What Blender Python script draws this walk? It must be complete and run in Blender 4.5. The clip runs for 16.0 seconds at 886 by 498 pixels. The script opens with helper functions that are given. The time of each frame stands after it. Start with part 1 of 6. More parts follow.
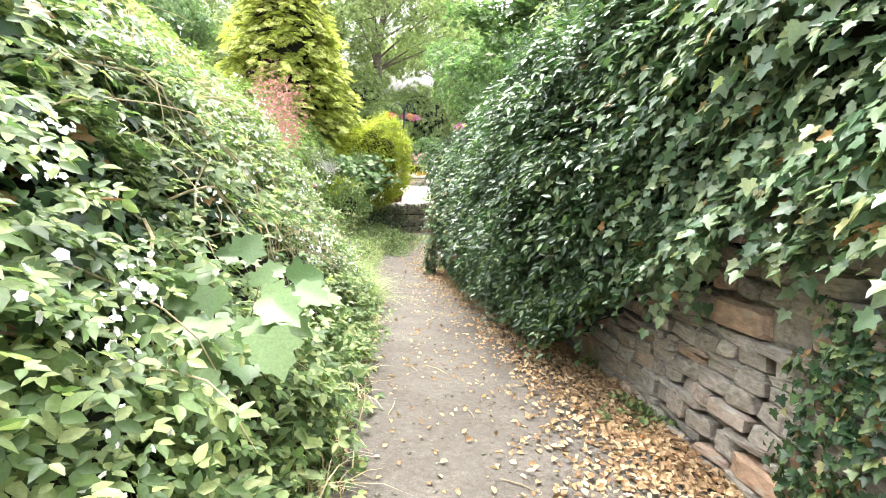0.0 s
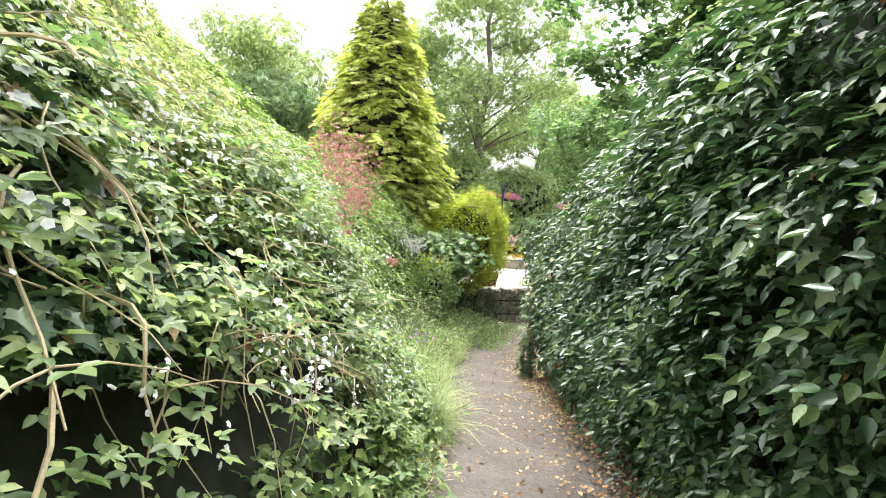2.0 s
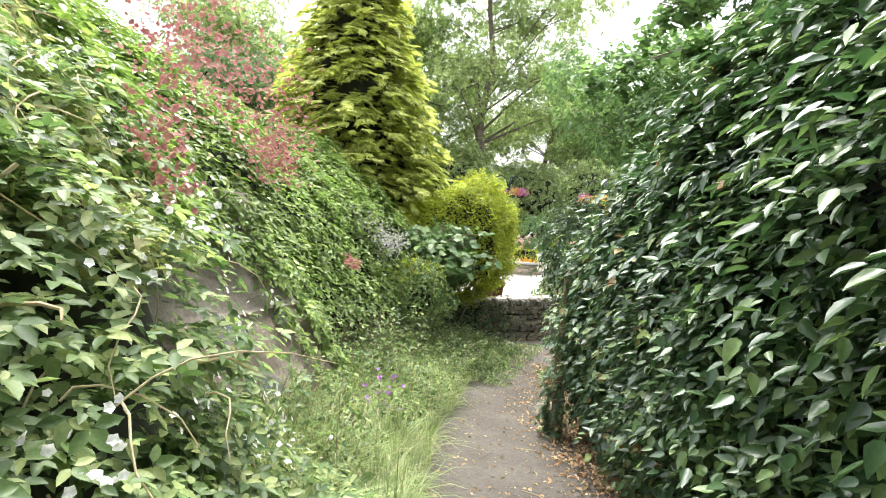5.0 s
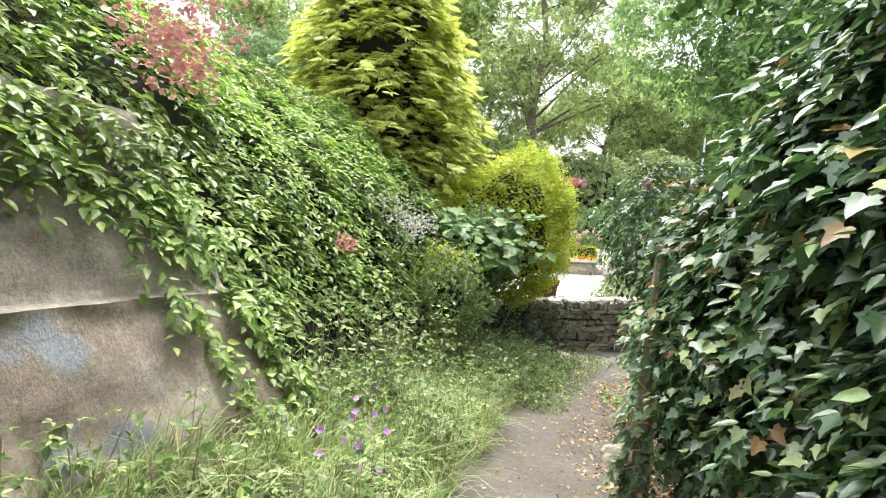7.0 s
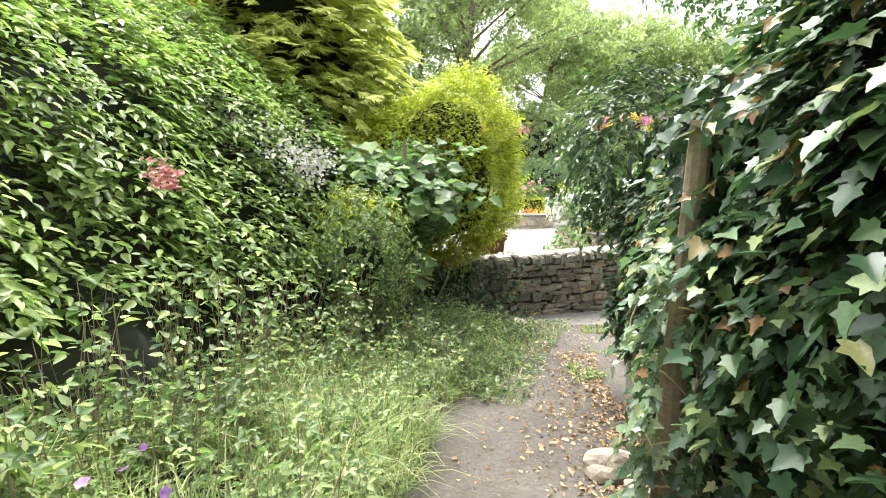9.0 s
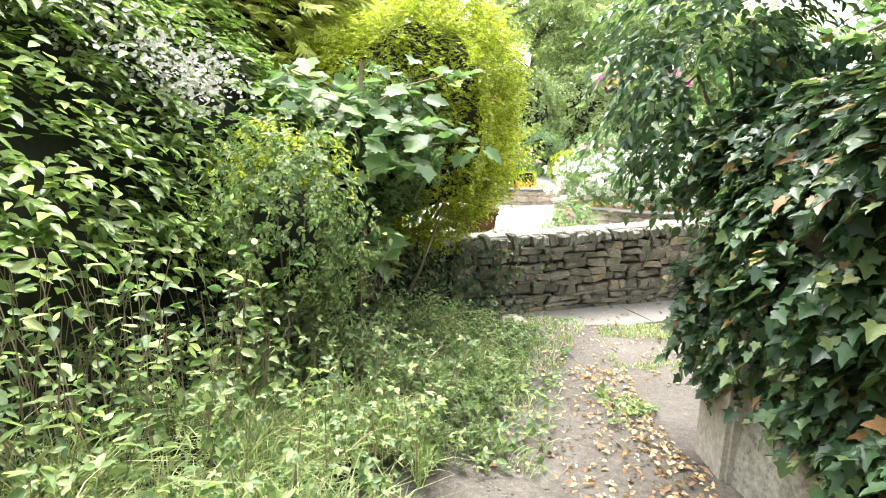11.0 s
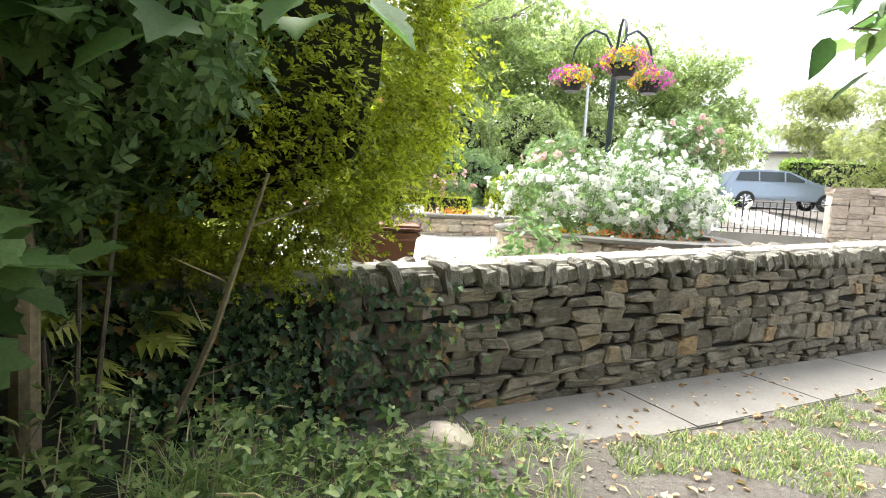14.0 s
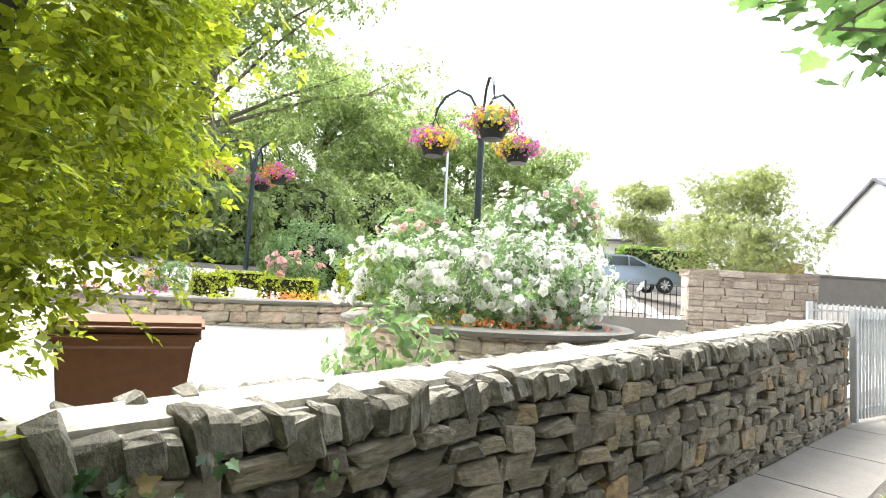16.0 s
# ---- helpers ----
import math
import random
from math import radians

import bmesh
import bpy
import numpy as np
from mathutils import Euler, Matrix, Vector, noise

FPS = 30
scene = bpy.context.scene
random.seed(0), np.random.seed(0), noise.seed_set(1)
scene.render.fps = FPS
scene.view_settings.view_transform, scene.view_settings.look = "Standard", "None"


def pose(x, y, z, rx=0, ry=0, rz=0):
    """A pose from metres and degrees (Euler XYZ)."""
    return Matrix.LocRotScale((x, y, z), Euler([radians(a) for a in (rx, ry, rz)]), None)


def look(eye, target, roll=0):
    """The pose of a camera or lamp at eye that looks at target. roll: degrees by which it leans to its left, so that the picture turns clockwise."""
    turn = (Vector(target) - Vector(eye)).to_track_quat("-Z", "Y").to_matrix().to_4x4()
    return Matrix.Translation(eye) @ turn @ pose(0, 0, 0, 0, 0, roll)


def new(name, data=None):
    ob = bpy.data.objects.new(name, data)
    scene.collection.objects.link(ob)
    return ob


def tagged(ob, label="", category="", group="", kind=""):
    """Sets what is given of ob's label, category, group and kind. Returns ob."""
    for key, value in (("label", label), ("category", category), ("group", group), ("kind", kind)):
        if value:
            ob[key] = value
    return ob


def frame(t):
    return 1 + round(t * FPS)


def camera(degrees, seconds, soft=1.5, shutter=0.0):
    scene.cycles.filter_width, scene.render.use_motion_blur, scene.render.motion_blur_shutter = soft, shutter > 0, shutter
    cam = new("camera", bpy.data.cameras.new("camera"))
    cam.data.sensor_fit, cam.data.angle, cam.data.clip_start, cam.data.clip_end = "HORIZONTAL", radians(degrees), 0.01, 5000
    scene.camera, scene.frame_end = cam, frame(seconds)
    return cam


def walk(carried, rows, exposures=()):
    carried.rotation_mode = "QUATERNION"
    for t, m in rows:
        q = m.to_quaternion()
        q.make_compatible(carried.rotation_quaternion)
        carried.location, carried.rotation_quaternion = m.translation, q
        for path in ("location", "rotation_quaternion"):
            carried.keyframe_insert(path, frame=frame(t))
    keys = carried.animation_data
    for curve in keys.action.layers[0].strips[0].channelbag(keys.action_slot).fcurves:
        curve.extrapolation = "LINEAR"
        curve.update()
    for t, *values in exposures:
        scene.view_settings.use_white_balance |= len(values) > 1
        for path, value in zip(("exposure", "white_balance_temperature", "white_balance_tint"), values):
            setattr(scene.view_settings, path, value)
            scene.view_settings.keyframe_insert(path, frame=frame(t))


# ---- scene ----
cam = camera(80.4, 16.0, soft=1.0)
METRES, EYE, TILT, LEAN, TURN = 17.0, 1.5, -15.5, -4.5, 0.0
ROWS = [
    (0.0, 0.0, 0.0, 0.0, 0.0, 0.0, -0.0),
    (0.5, -0.0014, 0.0326, 0.004, 0.48, 0.38, 1.49),
    (1.0, 0.0, 0.0641, 0.0048, 5.01, 1.97, -1.65),
    (1.5, -0.0024, 0.0972, 0.0082, 5.78, 3.53, 0.1),
    (2.0, -0.0027, 0.129, 0.0125, 10.43, 8.84, -2.96),
    (2.5, -0.0048, 0.1591, 0.0167, 12.7, 10.03, -4.24),
    (3.0, -0.0069, 0.1924, 0.0222, 10.04, 10.43, -2.64),
    (3.5, -0.0082, 0.2252, 0.0253, 10.92, 10.44, -2.62),
    (4.0, -0.0126, 0.2571, 0.0285, 11.04, 10.16, -3.11),
    (6.5, -0.0328, 0.4263, 0.0368, 11.53, 9.46, -1.18),
    (7.0, -0.0331, 0.4533, 0.0379, 16.52, 9.87, -3.81),
    (7.5, -0.0348, 0.4794, 0.04, 20.03, 9.58, -3.06),
    (8.0, -0.034, 0.5106, 0.0409, 18.09, 9.36, -3.94),
    (8.5, -0.0388, 0.5412, 0.0405, 12.62, 8.04, 0.46),
    (11.0, -0.0663, 0.6917, 0.051, 8.82, 4.71, 0.58),
    (11.5, -0.0704, 0.7282, 0.0495, 7.1, 5.19, 0.21),
    (12.0, -0.0728, 0.7619, 0.0519, 6.57, 5.64, 1.55),
    (12.5, -0.0722, 0.7938, 0.0552, 4.46, 5.25, 2.26),
    (13.0, -0.0708, 0.8251, 0.0575, 5.09, 4.08, 2.33),
    (13.5, -0.0724, 0.8555, 0.0619, 1.66, 6.85, 2.49),
    (14.0, -0.0711, 0.8853, 0.0648, 1.03, 9.71, 1.0),
    (14.5, -0.071, 0.9133, 0.071, -4.93, 12.08, 4.36),
    (15.0, -0.0676, 0.9373, 0.0781, -7.98, 15.01, 3.97),
    (15.5, -0.0604, 0.9607, 0.0834, -11.08, 16.81, 5.12),
    (16.0, -0.0533, 0.9848, 0.0892, -13.55, 18.1, 5.02),
]
walk(cam, [(t, pose(0, 0, EYE, TILT, LEAN, TURN) @ pose(METRES * x, METRES * y, METRES * z, 90 + pitch, roll, yaw)) for t, x, y, z, yaw, pitch, roll in ROWS],
     [(t, e, 6300, 10) for t, e in ((0.0, 2.0), (1.5, 1.78), (2.5, 1.5), (4.0, 1.43), (7.0, 1.67), (9.0, 1.85), (11.0, 2.25), (13.0, 2.05), (14.5, 1.8), (16.0, 1.8))])

# ---- world, sun, exposure ----
world = bpy.data.worlds.new("sky_world")
scene.world = world
world.use_nodes = True
wn = world.node_tree.nodes
wl = world.node_tree.links
sky = wn.new("ShaderNodeTexSky")
sky.sky_type = 'NISHITA'
sky.sun_disc = False
sky.sun_elevation = radians(65)
sky.sun_rotation = radians(-22.6)
sky.air_density, sky.dust_density, sky.ozone_density = 1.2, 6.0, 1.0
cloud = wn.new("ShaderNodeHueSaturation")
cloud.inputs["Saturation"].default_value = 0.25
cloud.inputs["Value"].default_value = 1.6
wl.new(sky.outputs["Color"], cloud.inputs["Color"])
wl.new(cloud.outputs["Color"], wn["Background"].inputs["Color"])
wn["Background"].inputs["Strength"].default_value = 0.15
sun = new("sun", bpy.data.lights.new("sun", 'SUN'))
sun.data.energy = 1.5
sun.data.angle = radians(30)
sun.data.color = (1.0, 0.96, 0.88)
sun.matrix_world = look((-5, 12, 28), (0, 0, 0))

# ---- materials ----


def mat_base(name, rough=0.8, metal=0.0):
    m = bpy.data.materials.new(name)
    m.use_nodes = True
    b = m.node_tree.nodes["Principled BSDF"]
    b.inputs["Roughness"].default_value = rough
    b.inputs["Metallic"].default_value = metal
    return m, m.node_tree.nodes, m.node_tree.links, b


def ramp_node(nodes, stops):
    r = nodes.new("ShaderNodeValToRGB")
    els = r.color_ramp.elements
    while len(els) < len(stops):
        els.new(0.5)
    for e, (p, c) in zip(els, stops):
        e.position = p
        e.color = (*c, 1)
    return r


def noise_node(nodes, links, scale, detail=6, rough=0.6, coord="Object"):
    tc = nodes.new("ShaderNodeTexCoord")
    n = nodes.new("ShaderNodeTexNoise")
    n.inputs["Scale"].default_value = scale
    n.inputs["Detail"].default_value = detail
    n.inputs["Roughness"].default_value = rough
    links.new(tc.outputs[coord], n.inputs["Vector"])
    return n


def mix_col(nodes, links, a, b, fac, mode='MIX'):
    m = nodes.new("ShaderNodeMix")
    m.data_type = 'RGBA'
    m.blend_type = mode
    for socket, v in ((m.inputs[0], fac), (m.inputs[6], a), (m.inputs[7], b)):
        if hasattr(v, "is_linked"):
            links.new(v, socket)
        elif isinstance(v, (int, float)):
            socket.default_value = v
        else:
            socket.default_value = (*v, 1)
    return m.outputs[2]


def bump_to(nodes, links, b, height, strength=0.5, dist=0.01):
    bp = nodes.new("ShaderNodeBump")
    bp.inputs["Strength"].default_value = strength
    bp.inputs["Distance"].default_value = dist
    links.new(height, bp.inputs["Height"])
    links.new(bp.outputs["Normal"], b.inputs["Normal"])


def leaf_mat(name, stops, rough=0.45, trans=0.35, spec=0.3, patch=0.25):
    """Leaves: each one takes its own tint; light passes through in part."""
    m, n, l, b = mat_base(name, rough)
    geo = n.new("ShaderNodeNewGeometry")
    r = ramp_node(n, [(q, (c[0] * 1.32, c[1], c[2] * 1.3)) if c[1] > c[0] and c[1] > c[2] else (q, c) for q, c in stops])
    l.new(geo.outputs["Random Per Island"], r.inputs[0])
    big = noise_node(n, l, 1.3, 3)
    dark = n.new("ShaderNodeHueSaturation")
    l.new(r.outputs[0], dark.inputs["Color"])
    mr = n.new("ShaderNodeMapRange")
    mr.inputs[1].default_value, mr.inputs[2].default_value = 0.3, 0.7
    mr.inputs[3].default_value, mr.inputs[4].default_value = 1 - patch, 1 + patch
    l.new(big.outputs[0], mr.inputs[0])
    l.new(mr.outputs[0], dark.inputs["Value"])
    fine = noise_node(n, l, 90, 3)
    fr = ramp_node(n, [(0.3, (0.8, 0.8, 0.8)), (0.7, (1.1, 1.1, 1.1))])
    l.new(fine.outputs[0], fr.inputs[0])
    c = mix_col(n, l, dark.outputs[0], fr.outputs[0], 1.0, 'MULTIPLY')
    l.new(c, b.inputs["Base Color"])
    b.inputs["Specular IOR Level"].default_value = spec
    tr = n.new("ShaderNodeBsdfTranslucent")
    tc = mix_col(n, l, c, (0.75, 1.0, 0.25), 0.35 if patch > 0.15 else 0.0, 'MULTIPLY')
    hs = n.new("ShaderNodeHueSaturation")
    hs.inputs["Value"].default_value = 1.6 if patch > 0.15 else 1.0
    l.new(tc, hs.inputs["Color"])
    l.new(hs.outputs[0], tr.inputs["Color"])
    mx = n.new("ShaderNodeMixShader")
    mx.inputs[0].default_value = trans
    l.new(b.outputs[0], mx.inputs[1])
    l.new(tr.outputs[0], mx.inputs[2])
    l.new(mx.outputs[0], n["Material Output"].inputs["Surface"])
    return m


def stone_mat(name, stops, lichen=0.3, scale=4, rough=0.9, moss=0.15):
    m, n, l, b = mat_base(name, rough)
    oi = n.new("ShaderNodeObjectInfo")
    geo = n.new("ShaderNodeNewGeometry")
    add = n.new("ShaderNodeMath")
    add.operation = 'ADD'
    l.new(oi.outputs["Random"], add.inputs[0])
    l.new(geo.outputs["Random Per Island"], add.inputs[1])
    fract = n.new("ShaderNodeMath")
    fract.operation = 'FRACT'
    l.new(add.outputs[0], fract.inputs[0])
    r = ramp_node(n, stops)
    l.new(fract.outputs[0], r.inputs[0])
    tex = noise_node(n, l, scale, 8, 0.7)
    tex.noise_dimensions = '4D'
    far = n.new("ShaderNodeMath")
    far.operation = 'MULTIPLY'
    far.inputs[1].default_value = 40.0
    l.new(fract.outputs[0], far.inputs[0])
    l.new(far.outputs[0], tex.inputs["W"])
    fr = ramp_node(n, [(0.3, (0.42, 0.41, 0.38)), (0.5, (0.9, 0.9, 0.88)), (0.7, (1.4, 1.38, 1.32))])
    l.new(tex.outputs[0], fr.inputs[0])
    c = mix_col(n, l, r.outputs[0], fr.outputs[0], 1.0, 'MULTIPLY')
    li = noise_node(n, l, scale * 0.45, 5)
    li.noise_dimensions = '4D'
    l.new(far.outputs[0], li.inputs["W"])
    lr = ramp_node(n, [(0.55, (0, 0, 0)), (0.68, (1, 1, 1))])
    l.new(li.outputs[0], lr.inputs[0])
    sc = n.new("ShaderNodeMath")
    sc.operation = 'MULTIPLY'
    sc.inputs[1].default_value = lichen
    l.new(lr.outputs[0], sc.inputs[0])
    c = mix_col(n, l, c, (0.46, 0.44, 0.38), sc.outputs[0])
    mo = noise_node(n, l, scale * 0.3, 4)
    mr = ramp_node(n, [(0.56, (0, 0, 0)), (0.7, (1, 1, 1))])
    l.new(mo.outputs[0], mr.inputs[0])
    ms = n.new("ShaderNodeMath")
    ms.operation = 'MULTIPLY'
    ms.inputs[1].default_value = moss
    l.new(mr.outputs[0], ms.inputs[0])
    c = mix_col(n, l, c, (0.10, 0.12, 0.035), ms.outputs[0])
    l.new(c, b.inputs["Base Color"])
    bump_to(n, l, b, tex.outputs[0], 1.0, 0.03)
    return m


def plain_mat(name, col, rough=0.6, metal=0.0, var=0.25, scale=20, bump=0.2):
    m, n, l, b = mat_base(name, rough, metal)
    tex = noise_node(n, l, scale, 6)
    fr = ramp_node(n, [(0.3, (1 - var,) * 3), (0.7, (1 + var,) * 3)])
    l.new(tex.outputs[0], fr.inputs[0])
    big = noise_node(n, l, scale * 0.08, 4)
    br = ramp_node(n, [(0.35, (1 - var * 0.8,) * 3), (0.65, (1 + var * 0.5,) * 3)])
    l.new(big.outputs[0], br.inputs[0])
    c = mix_col(n, l, col, fr.outputs[0], 1.0, 'MULTIPLY')
    c = mix_col(n, l, c, br.outputs[0], 1.0, 'MULTIPLY')
    l.new(c, b.inputs["Base Color"])
    bump_to(n, l, b, tex.outputs[0], bump, 0.005)
    return m


M_IVY = leaf_mat("ivy_leaf", [(0, (0.018, 0.055, 0.018)), (0.5, (0.038, 0.098, 0.03)), (0.8, (0.085, 0.175, 0.055)), (0.94, (0.19, 0.31, 0.09)), (0.975, (0.30, 0.17, 0.07))], 0.4, 0.2, 0.35)
M_IVY_PALE = leaf_mat("pale_ivy_leaf", [(0, (0.05, 0.13, 0.05)), (0.4, (0.11, 0.22, 0.085)), (0.8, (0.20, 0.33, 0.14)), (0.97, (0.29, 0.43, 0.16)), (0.99, (0.36, 0.19, 0.07))], 0.36, 0.25, 0.45)
M_LAUREL = leaf_mat("shrub_leaf", [(0, (0.024, 0.07, 0.02)), (0.6, (0.05, 0.125, 0.034)), (1, (0.14, 0.26, 0.075))], 0.3, 0.25, 0.5)
M_BRAMBLE = leaf_mat("bramble_leaf", [(0, (0.05, 0.11, 0.03)), (0.5, (0.11, 0.215, 0.06)), (1, (0.27, 0.40, 0.13))], 0.45, 0.4)
M_BANK = leaf_mat("bank_leaf", [(0, (0.10, 0.18, 0.04)), (0.5, (0.22, 0.34, 0.09)), (0.85, (0.36, 0.46, 0.17)), (1, (0.50, 0.46, 0.28))], 0.5, 0.4)
M_VINE = leaf_mat("vine_leaf", [(0, (0.07, 0.15, 0.025)), (0.6, (0.14, 0.27, 0.045)), (1, (0.26, 0.43, 0.09))], 0.4, 0.35)
M_SYC = leaf_mat("sycamore_leaf", [(0, (0.06, 0.14, 0.04)), (0.6, (0.10, 0.21, 0.06)), (1, (0.18, 0.33, 0.10))], 0.45, 0.4)
M_PALE = leaf_mat("pale_leaf", [(0, (0.09, 0.20, 0.06)), (1, (0.20, 0.35, 0.13))], 0.4, 0.4)
M_GOLD = leaf_mat("golden_shrub_leaf", [(0, (0.12, 0.19, 0.012)), (0.5, (0.28, 0.42, 0.025)), (1, (0.46, 0.63, 0.05))], 0.5, 0.35, 0.3)
M_CONIFER = leaf_mat("golden_conifer_spray", [(0, (0.15, 0.23, 0.035)), (0.5, (0.36, 0.51, 0.09)), (1, (0.55, 0.71, 0.20))], 0.6, 0.35, 0.3)
M_TREE = leaf_mat("tree_leaf", [(0, (0.12, 0.20, 0.065)), (0.6, (0.20, 0.33, 0.10)), (1, (0.31, 0.46, 0.17))], 0.5, 0.45)
M_TREE2 = leaf_mat("birch_leaf", [(0, (0.11, 0.18, 0.05)), (1, (0.24, 0.32, 0.11))], 0.5, 0.45)
M_GRASS = leaf_mat("grass_blade", [(0, (0.10, 0.19, 0.045)), (0.6, (0.19, 0.32, 0.09)), (0.85, (0.30, 0.41, 0.16)), (1, (0.52, 0.47, 0.30))], 0.5, 0.4)
M_STRAW = leaf_mat("dry_stem", [(0, (0.38, 0.30, 0.17)), (1, (0.58, 0.50, 0.33))], 0.7, 0.2)
M_LITTER = leaf_mat("fallen_leaf", [(0, (0.16, 0.095, 0.05)), (0.35, (0.32, 0.20, 0.105)), (0.75, (0.48, 0.34, 0.20)), (0.95, (0.56, 0.43, 0.26)), (1, (0.50, 0.2, 0.06))], 0.8, 0.12)
M_WHITE = leaf_mat("white_petal", [(0, (0.86, 0.85, 0.78)), (1, (0.92, 0.92, 0.88))], 0.6, 0.3, 0.3, 0.05)
M_SEED = leaf_mat("seed_head_down", [(0, (0.45, 0.42, 0.38)), (1, (0.68, 0.66, 0.61))], 0.7, 0.3, 0.2, 0.1)
M_PINK = leaf_mat("pink_petal", [(0, (0.80, 0.46, 0.45)), (1, (0.88, 0.68, 0.64))], 0.6, 0.3, 0.3, 0.1)
M_RED = leaf_mat("valerian_petal", [(0, (0.46, 0.20, 0.17)), (0.6, (0.60, 0.24, 0.24)), (1, (0.46, 0.36, 0.22))], 0.6, 0.3, 0.3, 0.1)
M_MAGENTA = leaf_mat("magenta_petal", [(0, (0.55, 0.06, 0.36)), (1, (0.78, 0.22, 0.58))], 0.6, 0.3, 0.3, 0.1)
M_YELLOW = leaf_mat("yellow_petal", [(0, (0.75, 0.50, 0.03)), (1, (0.85, 0.68, 0.08))], 0.6, 0.3, 0.3, 0.1)
M_ORANGE = leaf_mat("orange_petal", [(0, (0.70, 0.16, 0.05)), (1, (0.80, 0.40, 0.12))], 0.6, 0.3, 0.3, 0.1)
M_LILAC = leaf_mat("lilac_petal", [(0, (0.42, 0.18, 0.55)), (1, (0.62, 0.34, 0.72))], 0.6, 0.3, 0.3, 0.1)
M_SLATE = stone_mat("drystone", [(0, (0.10, 0.086, 0.064)), (0.35, (0.148, 0.128, 0.095)), (0.7, (0.20, 0.174, 0.13)), (0.93, (0.26, 0.22, 0.158)), (1, (0.28, 0.19, 0.095))], 0.35)
M_COPE = stone_mat("coping_stone", [(0, (0.125, 0.114, 0.09)), (0.6, (0.19, 0.175, 0.14)), (1, (0.27, 0.25, 0.205))], 0.6)
M_RUBBLE = stone_mat("pink_rubble", [(0, (0.33, 0.29, 0.25)), (0.4, (0.43, 0.38, 0.33)), (0.75, (0.50, 0.45, 0.40)), (1, (0.48, 0.31, 0.21))], 0.9)
M_GARDENSTONE = stone_mat("garden_stone", [(0, (0.36, 0.30, 0.24)), (0.5, (0.46, 0.40, 0.33)), (1, (0.52, 0.40, 0.32))], 0.3, 3, 0.85, 0.03)
M_MORTAR = plain_mat("mortar", (0.42, 0.39, 0.33), 0.95, 0, 0.3, 30, 0.6)
M_RUBBLE_MORTAR = plain_mat("old_lime_mortar", (0.34, 0.31, 0.27), 0.95, 0, 0.5, 24, 0.8)
M_JOINT = plain_mat("joint_earth", (0.025, 0.022, 0.018), 1.0, 0, 0.3, 30, 0.6)
# near-black: the shade deep inside foliage is put into this colour
M_CORE = plain_mat("shaded_undergrowth", (0.018, 0.02, 0.011), 1.0, 0, 0.4, 12, 0.8)
M_CONC = plain_mat("pavement_concrete", (0.15, 0.139, 0.12), 0.9, 0, 0.12, 40, 0.3)
M_PLAZA = plain_mat("plaza_paving", (0.55, 0.53, 0.48), 0.9, 0, 0.1, 20, 0.2)
M_BARK = plain_mat("bark", (0.16, 0.13, 0.10), 0.95, 0, 0.4, 18, 0.9)
M_PALEBARK = plain_mat("pale_bark", (0.50, 0.47, 0.42), 0.9, 0, 0.3, 14, 0.6)
M_STEM = plain_mat("woody_stem", (0.24, 0.19, 0.12), 0.9, 0, 0.3, 30, 0.5)
M_POST = plain_mat("dark_green_iron", (0.03, 0.045, 0.05), 0.4, 0.3, 0.15, 10, 0.1)
M_IRON = plain_mat("black_iron", (0.02, 0.02, 0.022), 0.5, 0.4, 0.15, 10, 0.1)
M_GALV = plain_mat("galvanised_steel", (0.52, 0.54, 0.55), 0.45, 0.7, 0.12, 12, 0.1)
M_BIN = plain_mat("brown_plastic", (0.14, 0.055, 0.025), 0.5, 0, 0.12, 25, 0.15)
M_ASPHALT = plain_mat("asphalt", (0.10, 0.10, 0.10), 0.9, 0, 0.2, 60, 0.3)
M_RENDERED = plain_mat("white_render", (0.75, 0.73, 0.68), 0.9, 0, 0.06, 30, 0.2)
M_ROOF = plain_mat("slate_roof", (0.12, 0.12, 0.13), 0.8, 0, 0.2, 12, 0.4)
M_WOOD = plain_mat("stained_wood", (0.28, 0.13, 0.05), 0.7, 0, 0.25, 16, 0.3)
M_PAINT = plain_mat("car_paint", (0.22, 0.27, 0.34), 0.2, 0.3, 0.03, 8, 0.0)
M_GLASS = plain_mat("dark_glass", (0.03, 0.04, 0.045), 0.06, 0.0, 0.02, 8, 0.0)
M_TYRE = plain_mat("rubber", (0.02, 0.02, 0.02), 0.9, 0, 0.1, 30, 0.2)
M_ALLOY = plain_mat("alloy", (0.6, 0.6, 0.62), 0.35, 0.9, 0.05, 10, 0.0)
M_SANDWALL = stone_mat("sandstone_block", [(0, (0.24, 0.19, 0.155)), (0.5, (0.31, 0.25, 0.20)), (1, (0.36, 0.30, 0.25))], 0.25, 3)


